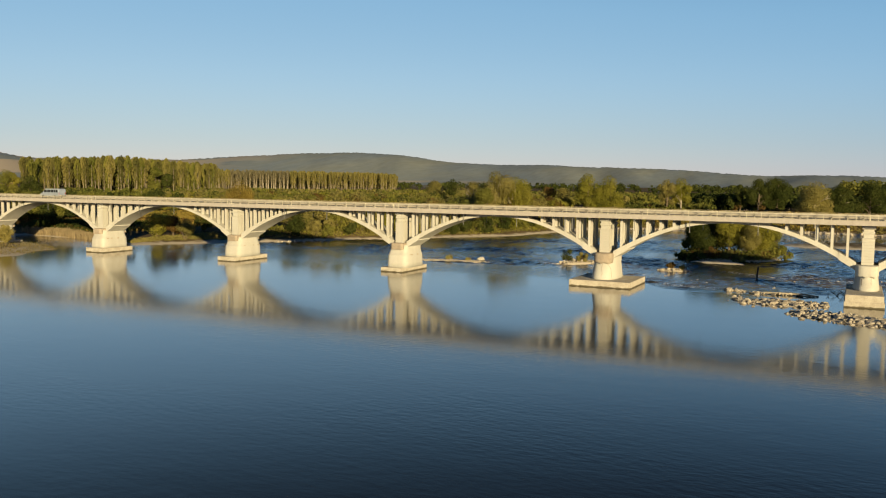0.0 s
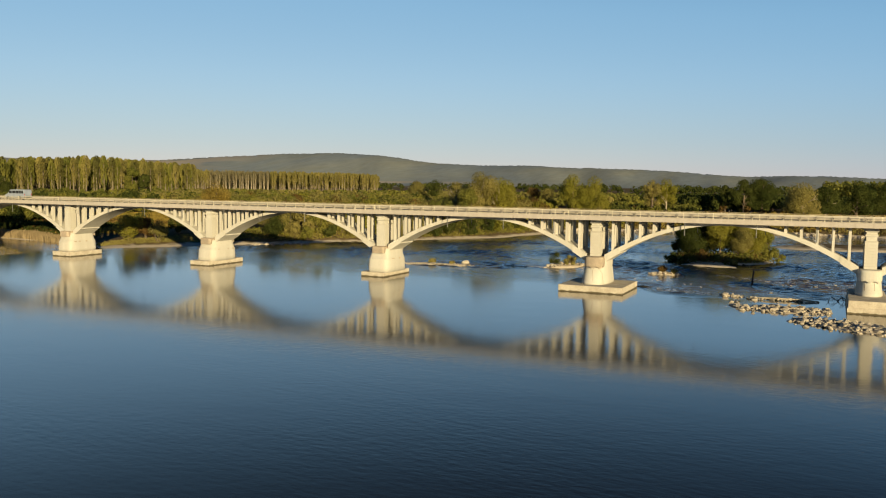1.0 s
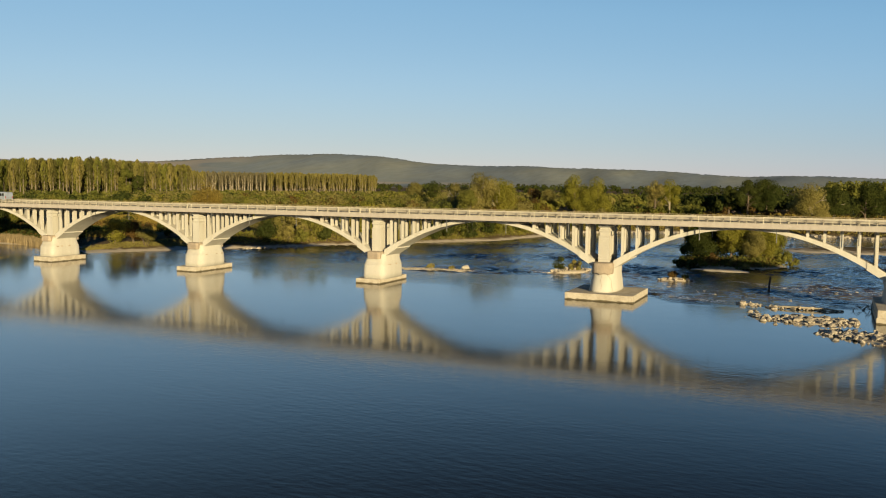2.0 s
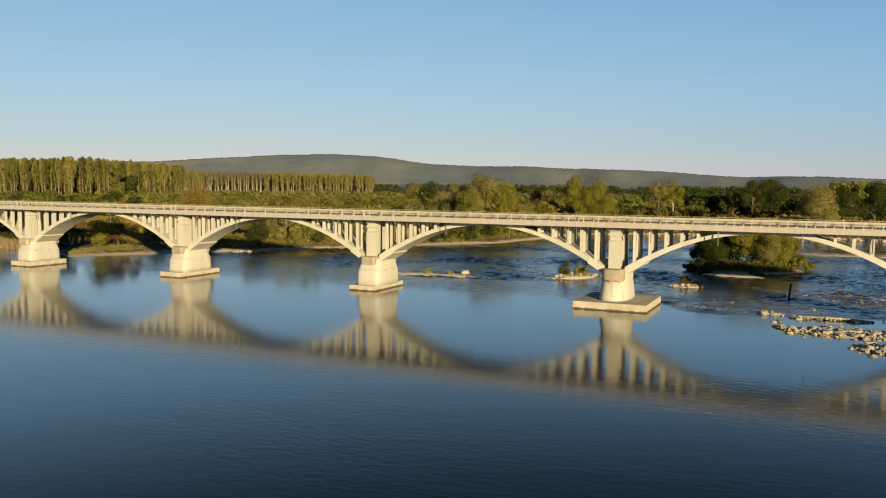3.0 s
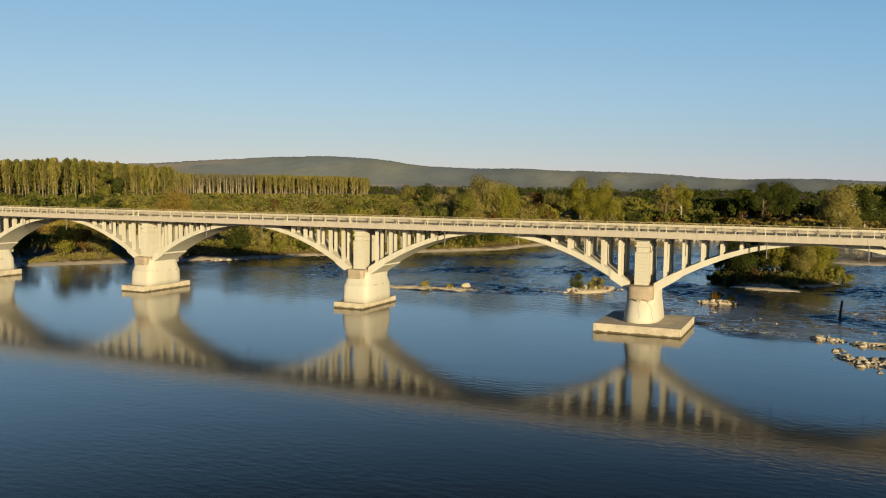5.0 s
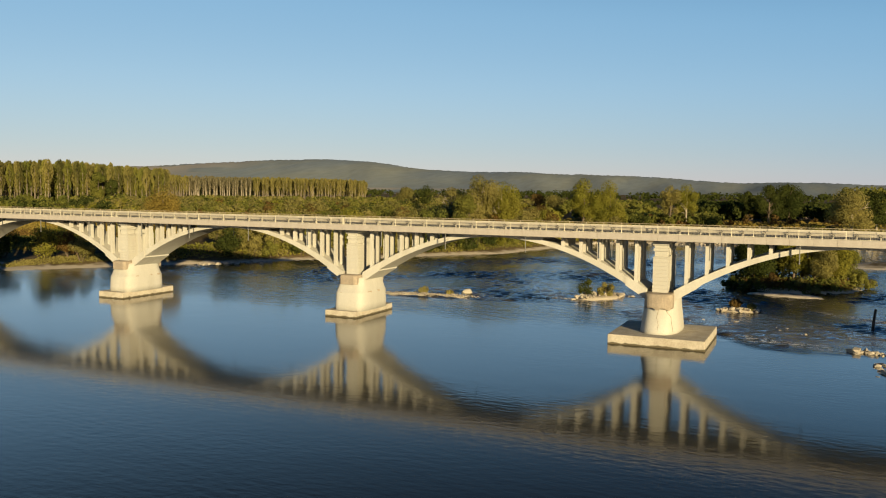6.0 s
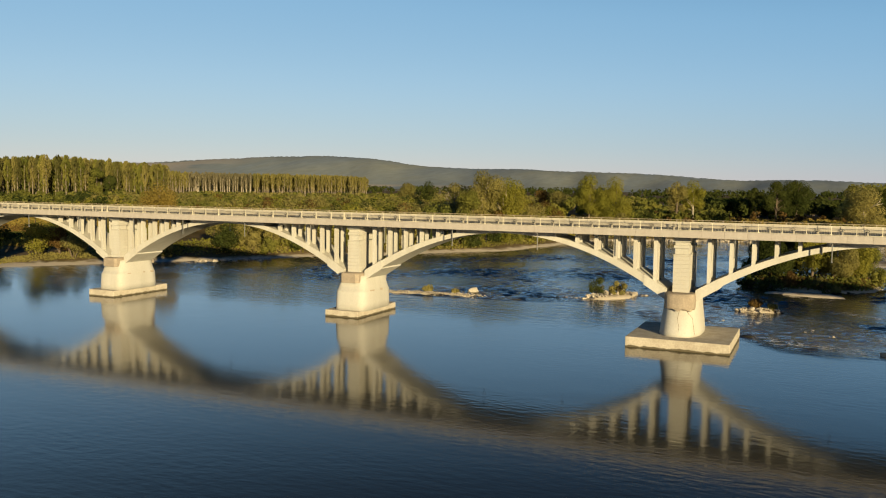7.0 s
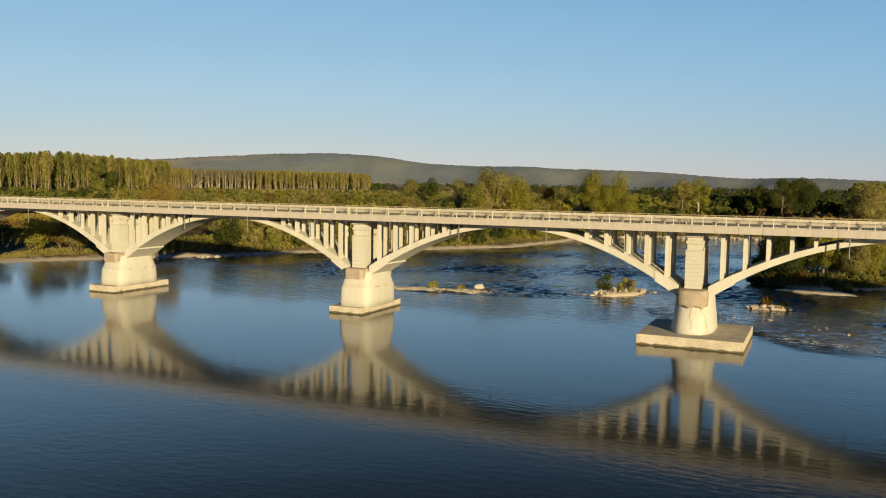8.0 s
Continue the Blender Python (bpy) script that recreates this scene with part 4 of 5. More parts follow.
tree(*polar(-6.7, 398), 13.4, 4.6, LEAF_DARK, "smaller dark tree beside the large one", 33, 0.12, 2600, 0.28, lobes=7)
tree(*polar(-4.5, 400), 16.0, 7.0, LEAF_DARK, "dark broad-crowned tree in a row", 22, 0.1, 4800, 0.35, lobes=16)
tree(*polar(-2.2, 300), 15.0, 6.8, LEAF_OLIVE, "big olive poplar with white bare limbs", 23, 0.12, 5400, 0.29, PALEBARK, 18, limbs=14)
tree(*polar(-0.9, 312), 13.5, 5.6, LEAF_DARK, "dark green poplar with pale limbs", 24, 0.12, 4000, 0.29, PALEBARK, 15)
tree(*polar(0.8, 330), 14.8, 7.0, LEAF_DARK, "dark broad tree at the wood's edge", 25, 0.1, 4800, 0.31, lobes=16)
tree(*polar(2.6, 340), 15.4, 7.0, LEAF_DARK, "dark tree at the wood's edge", 26, 0.1, 4800, 0.31, lobes=16)
tree(*polar(-19.2, 330), 11.0, 4.2, LEAF_RUST, "rust-brown tree thinning for autumn", 27, 0.2, 2400, 0.29)
tree(*polar(-18.2, 335), 10.6, 4.0, LEAF_OLIVE, "thin brownish tree in the scrub", 28, 0.2, 2200, 0.29, PALEBARK)
tree(-122.0, 62.9, 12.0, 6.2, LEAF_GOLD, "broad golden-brown willow above the scrub", 29, 0.05, 5600, 0.24, lobes=18)
tree(*polar(-54.0, 420), 15.5, 6.5, LEAF_MID, "round green tree before the poplar wood", 30, 0.1, 3600, 0.34)
tree(*polar(-52.6, 430), 14.0, 5.8, LEAF_DARK, "dark green tree before the poplar wood", 31, 0.1, 3200, 0.34)


def column_points(rng, n, r, z0, z1):
    """Clumps of a tall slim crown, thickest a third of the way up, with loose tufts."""
    k = rng.uniform(0, 1, n) ** 0.55
    w = r * np.minimum(1.0, 0.42 + 0.8 * k) * np.sqrt(np.clip(1.03 - k ** 10, 0.05, 1.0))
    w = w * (0.85 + 0.22 * np.sin(k * rng.uniform(7, 15) + rng.uniform(0, 6)))
    a = rng.uniform(0, 2 * math.pi, n)
    q = np.sqrt(rng.uniform(0.25, 1.0, n))
    out = np.stack((np.cos(a), np.sin(a), 0.25 + 0 * a), axis=1) * 0.55
    return np.stack((np.cos(a) * w * q, np.sin(a) * w * q, z0 + (z1 - z0) * k), axis=1), out


def woods(name, label, places, leaves, n, size, seed, low=0.06, lobes=7, trunks=None, trunk_w=0.22, bare=0.5, slim=False):
    """Many trees too far off to tell apart, in one mesh of leaf clumps and, where they show, trunks. places: (x, y, height, radius)."""
    rng = np.random.default_rng(seed)
    every = []
    for x, y, h, r in places:
        far = math.hypot(x - EYE0[0], y - EYE0[1]) > 300          # what stands behind the first rows shows its top alone
        m = n if slim or n < 600 or not far else int(n * 0.36)
        p, out = column_points(rng, n, r, h * low, h) if slim else crown_points(rng, m, r, h * low, h, lobes, 0.12)
        every.append(clumps(rng, p + np.array((x, y, gz(x, y))), out, size * (n / m) ** 0.5 if m else size, slim))
    corners = np.concatenate(every)
    ob = new(name, quads_mesh(name, corners, leaves))
    tagged(ob, label, "woods", kind="stuff")
    if trunks:
        bm = bmesh.new()
        for x, y, h, r in places:
            z = gz(x, y)
            dx = rng.uniform(-0.5, 0.5)
            tube(bm, [(x, y, z - 0.5), (x + dx * 0.5, y, z + h * 0.4), (x + dx, y, z + h * (0.6 + bare * 0.3))], [trunk_w * 1.3, trunk_w, trunk_w * 0.4], 5)
        part("trunks", bm, trunks, ob, "pale upright poplar trunks")
    return ob


def stand(b0, b1, r0, r1, rows, gap, tall, seed, radius):
    """Places of planted poplars in rows, by bearing and distance."""
    rng = random.Random(seed)
    out = []
    for i in range(rows):
        r = r0 + (r1 - r0) * i / max(1, rows - 1)
        n = int(radians(b1 - b0) * r / gap)
        for j in range(n):
            b = b0 + (b1 - b0) * (j + rng.uniform(-0.1, 1.1)) / n
            x, y = polar(b, r + rng.uniform(-4, 4))
            out.append((x, y, tall(b) * rng.uniform(0.93, 1.03), radius * rng.uniform(0.75, 1.25)))
    return out


def tall_a(b):
    return float(np.interp(b, [-64, -56, -52, -47, -44, -41.5], [27.0, 26.0, 25.0, 27.0, 24.5, 22.5]))


def tall_b(b):
    return float(np.interp(b, [-43, -40, -36, -32, -29.4], [23.0, 21.5, 21.0, 20.5, 19.0]))


stand_a = [p for i, p in enumerate(stand(-53, -41.6, 590, 640, 5, 3.1, tall_a, 3, 2.9)) if noise.noise(Vector((p[0] * 0.11, p[1] * 0.11, 2))) > -0.16]
for i, (words, leaves, low) in enumerate((("tall close-set poplar plantation with pale trunks", LEAF_POPLAR, 0.22), ("greener poplars in the same close-set rows", LEAF_MID, 0.12), ("olive poplars in the same close-set rows", LEAF_OLIVE, 0.26))):
    woods("poplar_plantation", words, stand_a[i::3], leaves, 620, 0.36, 41 + i, low, 9, POPLAR_TRUNK, 0.32, 0.75, True)
# rear rows take dark leaves in place of the shade between trunks
stand_a2 = [(x, y, h * 0.93, r) for x, y, h, r in stand(-53, -41.7, 650, 700, 3, 5.0, tall_a, 5, 2.9)]
woods("poplar_plantation", "poplars in the plantation's depth with leaves darkened as shade", stand_a2, LEAF_DARK, 150, 0.85, 48, 0.02, 9, slim=True)
# a broad bushy tree and lower young trees at the plantation's edge
for b, r, h, w, leaves, words, seed in ((-45.3, 575, 21.0, 5.6, LEAF_MID, "broad green tree at the plantation's edge", 701), (-44.6, 580, 17.0, 5.0, LEAF_DARK, "dark green tree at the plantation's edge", 702), (-41.9, 610, 15.5, 4.6, LEAF_OLIVE, "olive tree beside the poplar rows", 703), (-53.6, 585, 16.0, 5.5, LEAF_LIME, "yellow-green tree beside the poplar rows", 704)):
    tree(*polar(b, r), h, w, leaves, words, seed, 0.05, 2600, 0.52, lobes=16)
stand_b = stand(-44.5, -29.5, 860, 900, 4, 2.7, tall_b, 7, 2.3)
thin_b = [p for p in stand_b if -36.8 > math.degrees(math.atan2(p[0] - EYE0[0], p[1] - EYE0[1])) > -40.6]
woods("poplar_plantation", "distant thin poplar plantation with grey-brown trunks", [p for p in stand_b if p not in thin_b], LEAF_OLIVE, 240, 0.42, 43, 0.24, 8, TALL_TRUNK, 0.27, 0.9, True)
woods("poplar_plantation", "pale half-bare stretch of the distant plantation", thin_b, LEAF_PALE, 170, 0.40, 49, 0.30, 8, PALEBARK, 0.26, 0.95, True)
stand_b2 = stand(-44.5, -29.6, 905, 980, 3, 4.0, tall_b, 9, 2.2)
woods("poplar_plantation", "olive growth among the distant poplars", [(x, y, h * 0.9, r * 1.3) for x, y, h, r in stand_b2], LEAF_OLIVE, 150, 0.8, 44, 0.02, 8, slim=True)


def scatter(seed, count, b0, b1, r0, r1, h0, h1, inland=10.0, wide=0.5, cap=7.6, tall=False, keep=lambda b, r: True):
    """Random places on land between two bearings and distances."""
    rng = random.Random(seed)
    out = []
    tries = 0
    while len(out) < count and tries < count * 30:
        tries += 1
        b, r = rng.uniform(b0, b1), math.sqrt(rng.uniform(r0 * r0, r1 * r1))
        if not keep(b, r):
            continue
        x, y = polar(b, r)
        if abs(y - 4.5) < 14:
            continue
        most = cap if tall else min(cap, 12.9 - 0.0112 * r)
        if most < 2.2:
            continue
        out.append((x, y, min(rng.uniform(h0, h1), most * rng.uniform(0.78, 1.05)), 0))
    xs, ys = np.array([o[0] for o in out]), np.array([o[1] for o in out])
    d = bank_distance(xs, ys)
    return [(x, y, h, h * wide * rng.uniform(0.8, 1.25)) for (x, y, h, _), k in zip(out, d) if k > inland]


def clear(b, r):
    """Keeps the scrub from standing before the golden willow."""
    if -49.5 < b < -42.3 and r < 335:          # a dry meadow lies open beyond the bank's bushes
        return False
    return abs(b + 40.0) > 2.2 or r > 256


woods("riverside_thicket", "dense green riverside scrub", scatter(1, 190, -60, -24, 215, 400, 6.5, 10.0, 8, 0.85, keep=clear), LEAF_MID, 2000, 0.205, 51, lobes=10)
woods("riverside_thicket", "dense olive riverside scrub", scatter(2, 190, -45, -18, 215, 420, 7.0, 10.0, 8, 0.85, keep=clear), LEAF_OLIVE, 2000, 0.205, 52, lobes=10)
woods("riverside_thicket", "dark green scrub between the lighter clumps", scatter(3, 40, -60, -14, 230, 560, 5.0, 8.0, 12, 0.6, keep=clear), LEAF_DARK, 700, 0.32, 53)
woods("riverside_thicket", "yellow-green willow clumps in the scrub", scatter(21, 100, -45, -18, 225, 400, 6.5, 10.0, 8, 0.85, keep=clear), LEAF_LIME, 1900, 0.20, 63, lobes=10)
woods("riverside_thicket", "brownish willow clumps in the scrub", scatter(22, 45, -45, -18, 225, 400, 6.5, 9.5, 8, 0.85, keep=clear), LEAF_RUST, 1900, 0.20, 64, lobes=10)
woods("distant_scrub", "far band of mixed green scrub", scatter(4, 430, -64, -12, 400, 760, 6.5, 10, 20, 0.75), LEAF_MID, 230, 0.7, 54)
woods("riverside_thicket", "dark green hedge below the poplar rows", scatter(23, 90, -62, -41, 230, 420, 6.5, 9.5, 8, 0.8, keep=clear), LEAF_DARK, 1300, 0.24, 66, lobes=10)
woods("distant_scrub", "far band of olive scrub", scatter(5, 330, -44, -12, 400, 800, 6.0, 10, 20, 0.75), LEAF_OLIVE, 230, 0.7, 55)
woods("orchard", "low bright green orchard rows", scatter(6, 360, -16, -8.5, 345, 470, 3.0, 4.6, 20, 0.6), LEAF_MID, 90, 0.5, 56)
woods("dark_wood", "dark green wood behind the meadow", scatter(7, 260, -9.5, 5, 400, 540, 7.5, 10, 20, 0.6, 9.5), LEAF_DARK, 230, 0.62, 57)
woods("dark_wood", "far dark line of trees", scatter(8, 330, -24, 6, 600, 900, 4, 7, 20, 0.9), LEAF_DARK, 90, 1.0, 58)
woods("bright_wood", "sunlit green plantation beyond the dark wood", scatter(9, 130, -0.8, 6, 560, 640, 14, 17.5, 20, 0.3, 18, tall=True), LEAF_MID, 160, 0.8, 59)
woods("far_treeline", "thin far line of trees on the plain", scatter(12, 330, -40, 6, 980, 1500, 7, 12.5, 20, 0.8, 12.5, tall=True), LEAF_DARK, 60, 1.3, 65)
woods("far_shore_scrub", "low scrub on the far river bank", scatter(10, 90, -17, 6, 290, 330, 1.2, 2.3, 8, 0.9), LEAF_OLIVE, 200, 0.34, 60)
woods("meadow_bushes", "scattered rusty bushes on the meadow", scatter(11, 30, -14, 5, 320, 420, 1.8, 4.0, 20, 0.8), LEAF_RUST, 130, 0.4, 61)

# shrubs that line the near side of the bank
prng = random.Random(77)
line = BANK[12:23]
seg = np.hypot(*(line[1:] - line[:-1]).T)
cum = np.concatenate(((0,), np.cumsum(seg)))
for i in range(76):
    t = (i + prng.uniform(0.1, 0.9)) / 76 * cum[-1]
    j = min(int(np.searchsorted(cum, t)) - 1, len(seg) - 1)
    a, b = line[j], line[j + 1]
    along = (b - a) / seg[j]
    inl = np.array((-along[1], along[0]))
    p = a + along * (t - cum[j]) + inl * prng.uniform(3.6, 9)
    if abs(p[1] - 4.5) < 9 or p[0] < -101 or bank_distance(p[:1], p[1:])[0] < 2.6:
        continue
    leaves, words = prng.choice(((LEAF_MID, "rounded green willow shrub on the bank"), (LEAF_LIME, "yellow-green willow shrub on the bank"), (LEAF_OLIVE, "olive willow shrub on the bank"), (LEAF_OLIVE, "olive willow shrub on the bank"), (LEAF_DARK, "dark green shrub on the bank")))
    h = prng.uniform(3.2, 6.0)
    shrub_thing(p[0], p[1], h, h * prng.uniform(0.5, 0.72), leaves, words, 300 + i, 2000, 0.17)
for x, y, h, r, leaves, words, seed in (
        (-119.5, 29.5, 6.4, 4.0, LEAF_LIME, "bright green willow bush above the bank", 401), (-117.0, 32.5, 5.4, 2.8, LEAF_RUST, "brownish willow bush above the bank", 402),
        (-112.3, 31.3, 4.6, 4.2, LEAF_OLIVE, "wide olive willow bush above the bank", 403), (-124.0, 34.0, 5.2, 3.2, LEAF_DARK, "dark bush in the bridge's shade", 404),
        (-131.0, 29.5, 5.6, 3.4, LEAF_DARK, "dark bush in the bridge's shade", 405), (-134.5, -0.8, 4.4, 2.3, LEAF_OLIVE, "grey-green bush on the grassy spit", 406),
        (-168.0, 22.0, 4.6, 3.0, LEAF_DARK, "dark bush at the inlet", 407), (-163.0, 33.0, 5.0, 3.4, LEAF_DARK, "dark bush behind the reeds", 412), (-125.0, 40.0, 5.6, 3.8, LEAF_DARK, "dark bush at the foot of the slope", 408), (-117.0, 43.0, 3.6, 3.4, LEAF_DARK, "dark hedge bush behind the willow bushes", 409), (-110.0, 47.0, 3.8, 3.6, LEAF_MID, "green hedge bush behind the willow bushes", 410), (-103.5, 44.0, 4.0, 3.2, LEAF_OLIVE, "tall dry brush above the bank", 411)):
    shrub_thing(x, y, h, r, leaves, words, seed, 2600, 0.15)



def herbs(name, label, places, height, material, seed, size=0.2, per=7):
    """Low growth on the ground: tufts of small leaf clumps at the places given."""
    rng = np.random.default_rng(seed)
    xy = np.array(places)
    z = ground_height(xy[:, 0], xy[:, 1])
    c = np.repeat(np.column_stack((xy, z)), per, axis=0)
    n = len(c)
    tall = np.repeat(rng.uniform(0.35, 1.0, len(xy)), per) * height
    c[:, :2] += rng.normal(size=(n, 2)) * 0.45
    c[:, 2] += rng.uniform(0.0, 1.0, n) * tall
    out = np.column_stack((rng.normal(size=(n, 2)) * 0.5 + np.array((0.35, -0.5)), np.full(n, 0.5)))
    return tagged(new(name, quads_mesh(name, clumps(rng, c, out, size), material)), label, "undergrowth", kind="stuff")


def beside(seed, count, i0, i1, d0, d1):
    """Random places inland of a stretch of the bank."""
    rng = random.Random(seed)
    pts = BANK[i0:i1]
    seg = np.hypot(*(pts[1:] - pts[:-1]).T)
    cum = np.concatenate(((0,), np.cumsum(seg)))
    out = []
    for i in range(count):
        t = rng.uniform(0, cum[-1] * 0.999)
        j = int(np.searchsorted(cum, t, side="right")) - 1
        u = (pts[j + 1] - pts[j]) / seg[j]
        p = pts[j] + u * (t - cum[j]) + np.array((-u[1], u[0])) * rng.uniform(d0, d1)
        out.append((float(p[0]), float(p[1])))
    return out


herbs("undergrowth", "olive weeds and low scrub along the bank", beside(31, 1700, 14, 23, 3.0, 11), 1.0, LEAF_OLIVE, 71)
herbs("undergrowth", "green weeds and low scrub along the bank", beside(32, 1200, 14, 23, 3.6, 13), 1.2, LEAF_LIME, 72)
herbs("undergrowth", "dry grass on the low point of the bank", beside(35, 700, 12, 15, 4.5, 11), 0.4, LEAF_OLIVE, 77, 0.13)
q = random.Random(55)
# unseen weeds, added so that the shaded slope turns dark brown
herbs("undergrowth", "brown weeds added to darken the shaded slope", [(q.uniform(-215, -140), q.uniform(31, 75)) for i in range(2600)], 0.9, LEAF_RUST, 78, 0.24)
herbs("undergrowth", "dry tan grass on the open meadow", [polar(q.uniform(-49.5, -42.3), q.uniform(232, 345)) for i in range(3000)], 0.5, LEAF_GOLD, 81, 0.3)
# added weeds whose dark leaves stand for shade lying on this bank
herbs("undergrowth", "dark weeds added as shade on the bank behind the reeds", [(q.uniform(-172, -138), q.uniform(29.5, 48)) for i in range(1500)], 1.3, LEAF_DARK, 80, 0.22)
herbs("undergrowth", "dry straw-coloured grass on the meadow", [polar(q.uniform(-17, 6), q.uniform(296, 410)) for i in range(2400)], 0.8, LEAF_GOLD, 79, 0.42)
herbs("undergrowth", "dry grass on the far bank", beside(33, 1500, 21, 27, 2.5, 12), 0.9, LEAF_OLIVE, 73)
herbs("undergrowth", "dry rusty grass on the far bank", beside(34, 600, 21, 27, 3.0, 12), 1.0, LEAF_RUST, 74)
q = random.Random(91)
ring = []
for i in range(900):
    a, k = q.uniform(0, 6.283), q.uniform(0.62, 0.98)
    u, v = 9.6 * k * math.cos(a), 8.2 * k * math.sin(a)
    ring.append((11 + u * math.cos(0.35) - v * math.sin(0.35), 61 + u * math.sin(0.35) + v * math.cos(0.35)))
herbs("undergrowth", "low green growth round the island's edge", ring[:600], 1.6, LEAF_MID, 75, 0.16, 9)
herbs("undergrowth", "dry twigs and brown growth on the island", ring[600:], 1.5, LEAF_RUST, 76, 0.13, 9)

# the wooded island: left-side shade and right-side sun are put into leaf colours
for x, y, h, r, leaves, words, seed in (
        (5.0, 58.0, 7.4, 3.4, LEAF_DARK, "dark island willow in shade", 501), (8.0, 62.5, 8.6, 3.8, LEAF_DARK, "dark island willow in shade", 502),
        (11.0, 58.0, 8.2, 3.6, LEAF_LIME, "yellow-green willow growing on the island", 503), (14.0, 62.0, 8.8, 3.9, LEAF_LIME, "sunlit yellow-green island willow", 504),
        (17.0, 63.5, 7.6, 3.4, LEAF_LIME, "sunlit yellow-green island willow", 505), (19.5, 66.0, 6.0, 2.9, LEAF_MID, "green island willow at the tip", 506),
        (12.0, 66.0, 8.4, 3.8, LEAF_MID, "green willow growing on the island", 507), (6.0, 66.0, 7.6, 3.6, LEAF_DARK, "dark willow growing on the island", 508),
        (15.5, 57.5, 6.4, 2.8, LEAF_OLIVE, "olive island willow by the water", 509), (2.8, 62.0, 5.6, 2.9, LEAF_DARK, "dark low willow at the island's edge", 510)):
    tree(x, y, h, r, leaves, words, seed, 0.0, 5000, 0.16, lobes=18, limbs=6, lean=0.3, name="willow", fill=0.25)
for x, y, h, r, leaves, words, seed in (
        (19.6, 61.0, 2.2, 2.2, LEAF_MID, "low green shrub at the island's edge", 520), (8.0, 54.0, 2.4, 2.2, LEAF_RUST, "dry brown shrub at the island's edge", 521),
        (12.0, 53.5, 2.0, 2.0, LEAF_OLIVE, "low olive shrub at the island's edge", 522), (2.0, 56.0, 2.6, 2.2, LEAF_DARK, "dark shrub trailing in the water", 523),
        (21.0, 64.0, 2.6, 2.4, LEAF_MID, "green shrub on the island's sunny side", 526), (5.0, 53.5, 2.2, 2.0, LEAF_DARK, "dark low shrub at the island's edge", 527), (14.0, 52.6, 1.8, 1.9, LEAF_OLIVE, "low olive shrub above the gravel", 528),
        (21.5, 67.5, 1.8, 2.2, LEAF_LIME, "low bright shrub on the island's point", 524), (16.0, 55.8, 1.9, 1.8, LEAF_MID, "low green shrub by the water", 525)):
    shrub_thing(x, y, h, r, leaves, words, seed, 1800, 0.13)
shrub_thing(-13.0, 33.6, 1.9, 2.2, LEAF_OLIVE, "olive willow bush on a gravel islet", 530, 2600, 0.09)
shrub_thing(-15.4, 32.9, 2.8, 1.5, LEAF_DARK, "thin dark willow on a gravel islet", 531, 1500, 0.09)
shrub_thing(5.0, 28.6, 1.5, 0.9, LEAF_RUST, "dry rust-brown tuft on a gravel islet", 532, 800, 0.1, twiggy=True)
shrub_thing(7.0, 28.6, 1.0, 0.6, LEAF_OLIVE, "dry grass tuft on a gravel islet", 533, 560, 0.09, twiggy=True)
shrub_thing(-37.2, 24.3, 1.1, 0.8, LEAF_OLIVE, "grassy tuft on the gravel strip", 534, 640, 0.1, twiggy=True)
shrub_thing(-33.4, 25.0, 0.7, 0.6, LEAF_OLIVE, "small grass tuft on the gravel strip", 535, 480, 0.1, twiggy=True)


def blades(name, label, region, count, h0, h1, wide, material, seed, category):
    """Upright blades standing on the ground within a region (a function giving a random place)."""
    rng = random.Random(seed)
    out = []
    for i in range(count):
        x, y = region(rng)
        z = gz(x, y) if name != "reeds" else max(0.0, gz(x, y))
        h, a = rng.uniform(h0, h1), rng.uniform(0, math.pi)
        dx, dy, l = math.cos(a) * wide, math.sin(a) * wide, rng.uniform(-0.2, 0.2) * h
        out.append(((x - dx, y - dy, z - 0.1), (x + dx, y + dy, z - 0.1), (x + dx * 0.4 + l, y + dy * 0.4, z + h), (x - dx * 0.4 + l, y - dy * 0.4, z + h * 0.96)))
    return tagged(new(name, quads_mesh(name, np.array(out), material)), label, category, kind="stuff")


def along_inlet(rng):
    t = rng.uniform(0, 1)
    return -166 + 37 * t + rng.uniform(-2.5, 2.5), 28.2 - 6.2 * t ** 2.2 + rng.uniform(0.0, 2.4) + rng.gauss(0, 0.6) * t


blades("reeds", "band of dry straw-coloured reeds at the inlet", along_inlet, 7000, 0.9, 1.6, 0.07, REED, 5, "reeds")


def on_spit(rng):
    return rng.uniform(-150, -117), rng.uniform(-16, 10)


blades("grass", "short dry grass on the spit", on_spit, 3200, 0.1, 0.32, 0.10, leaf_mat("dry_grass", (0.156, 0.133, 0.047), (0.265, 0.211, 0.086)), 6, "grass")


# ---- stones ----
def stone_mesh(seed, flat=0.66):
    """A broken stone: a ball cut by random planes, so that it has flat faces and sharp edges."""
    rng = random.Random(seed)
    bm = bmesh.new()
    bmesh.ops.create_icosphere(bm, subdivisions=1, radius=0.56)
    for v in bm.verts:
        v.co *= 0.85 + 0.3 * rng.random()
    for i in range(7):
        n = Vector((rng.gauss(0, 1), rng.gauss(0, 1), rng.gauss(0, 0.9))).normalized()
        d = rng.uniform(0.26, 0.42)
        for v in bm.verts:
            k = v.co.dot(n)
            if k > d:
                v.co -= n * (k - d)
    for v in bm.verts:
        v.co.z *= flat
    bmesh.ops.recalc_face_normals(bm, faces=bm.faces)
    return mesh_of(bm, "stone", ROCK)


STONES = [stone_mesh(i) for i in range(12)]


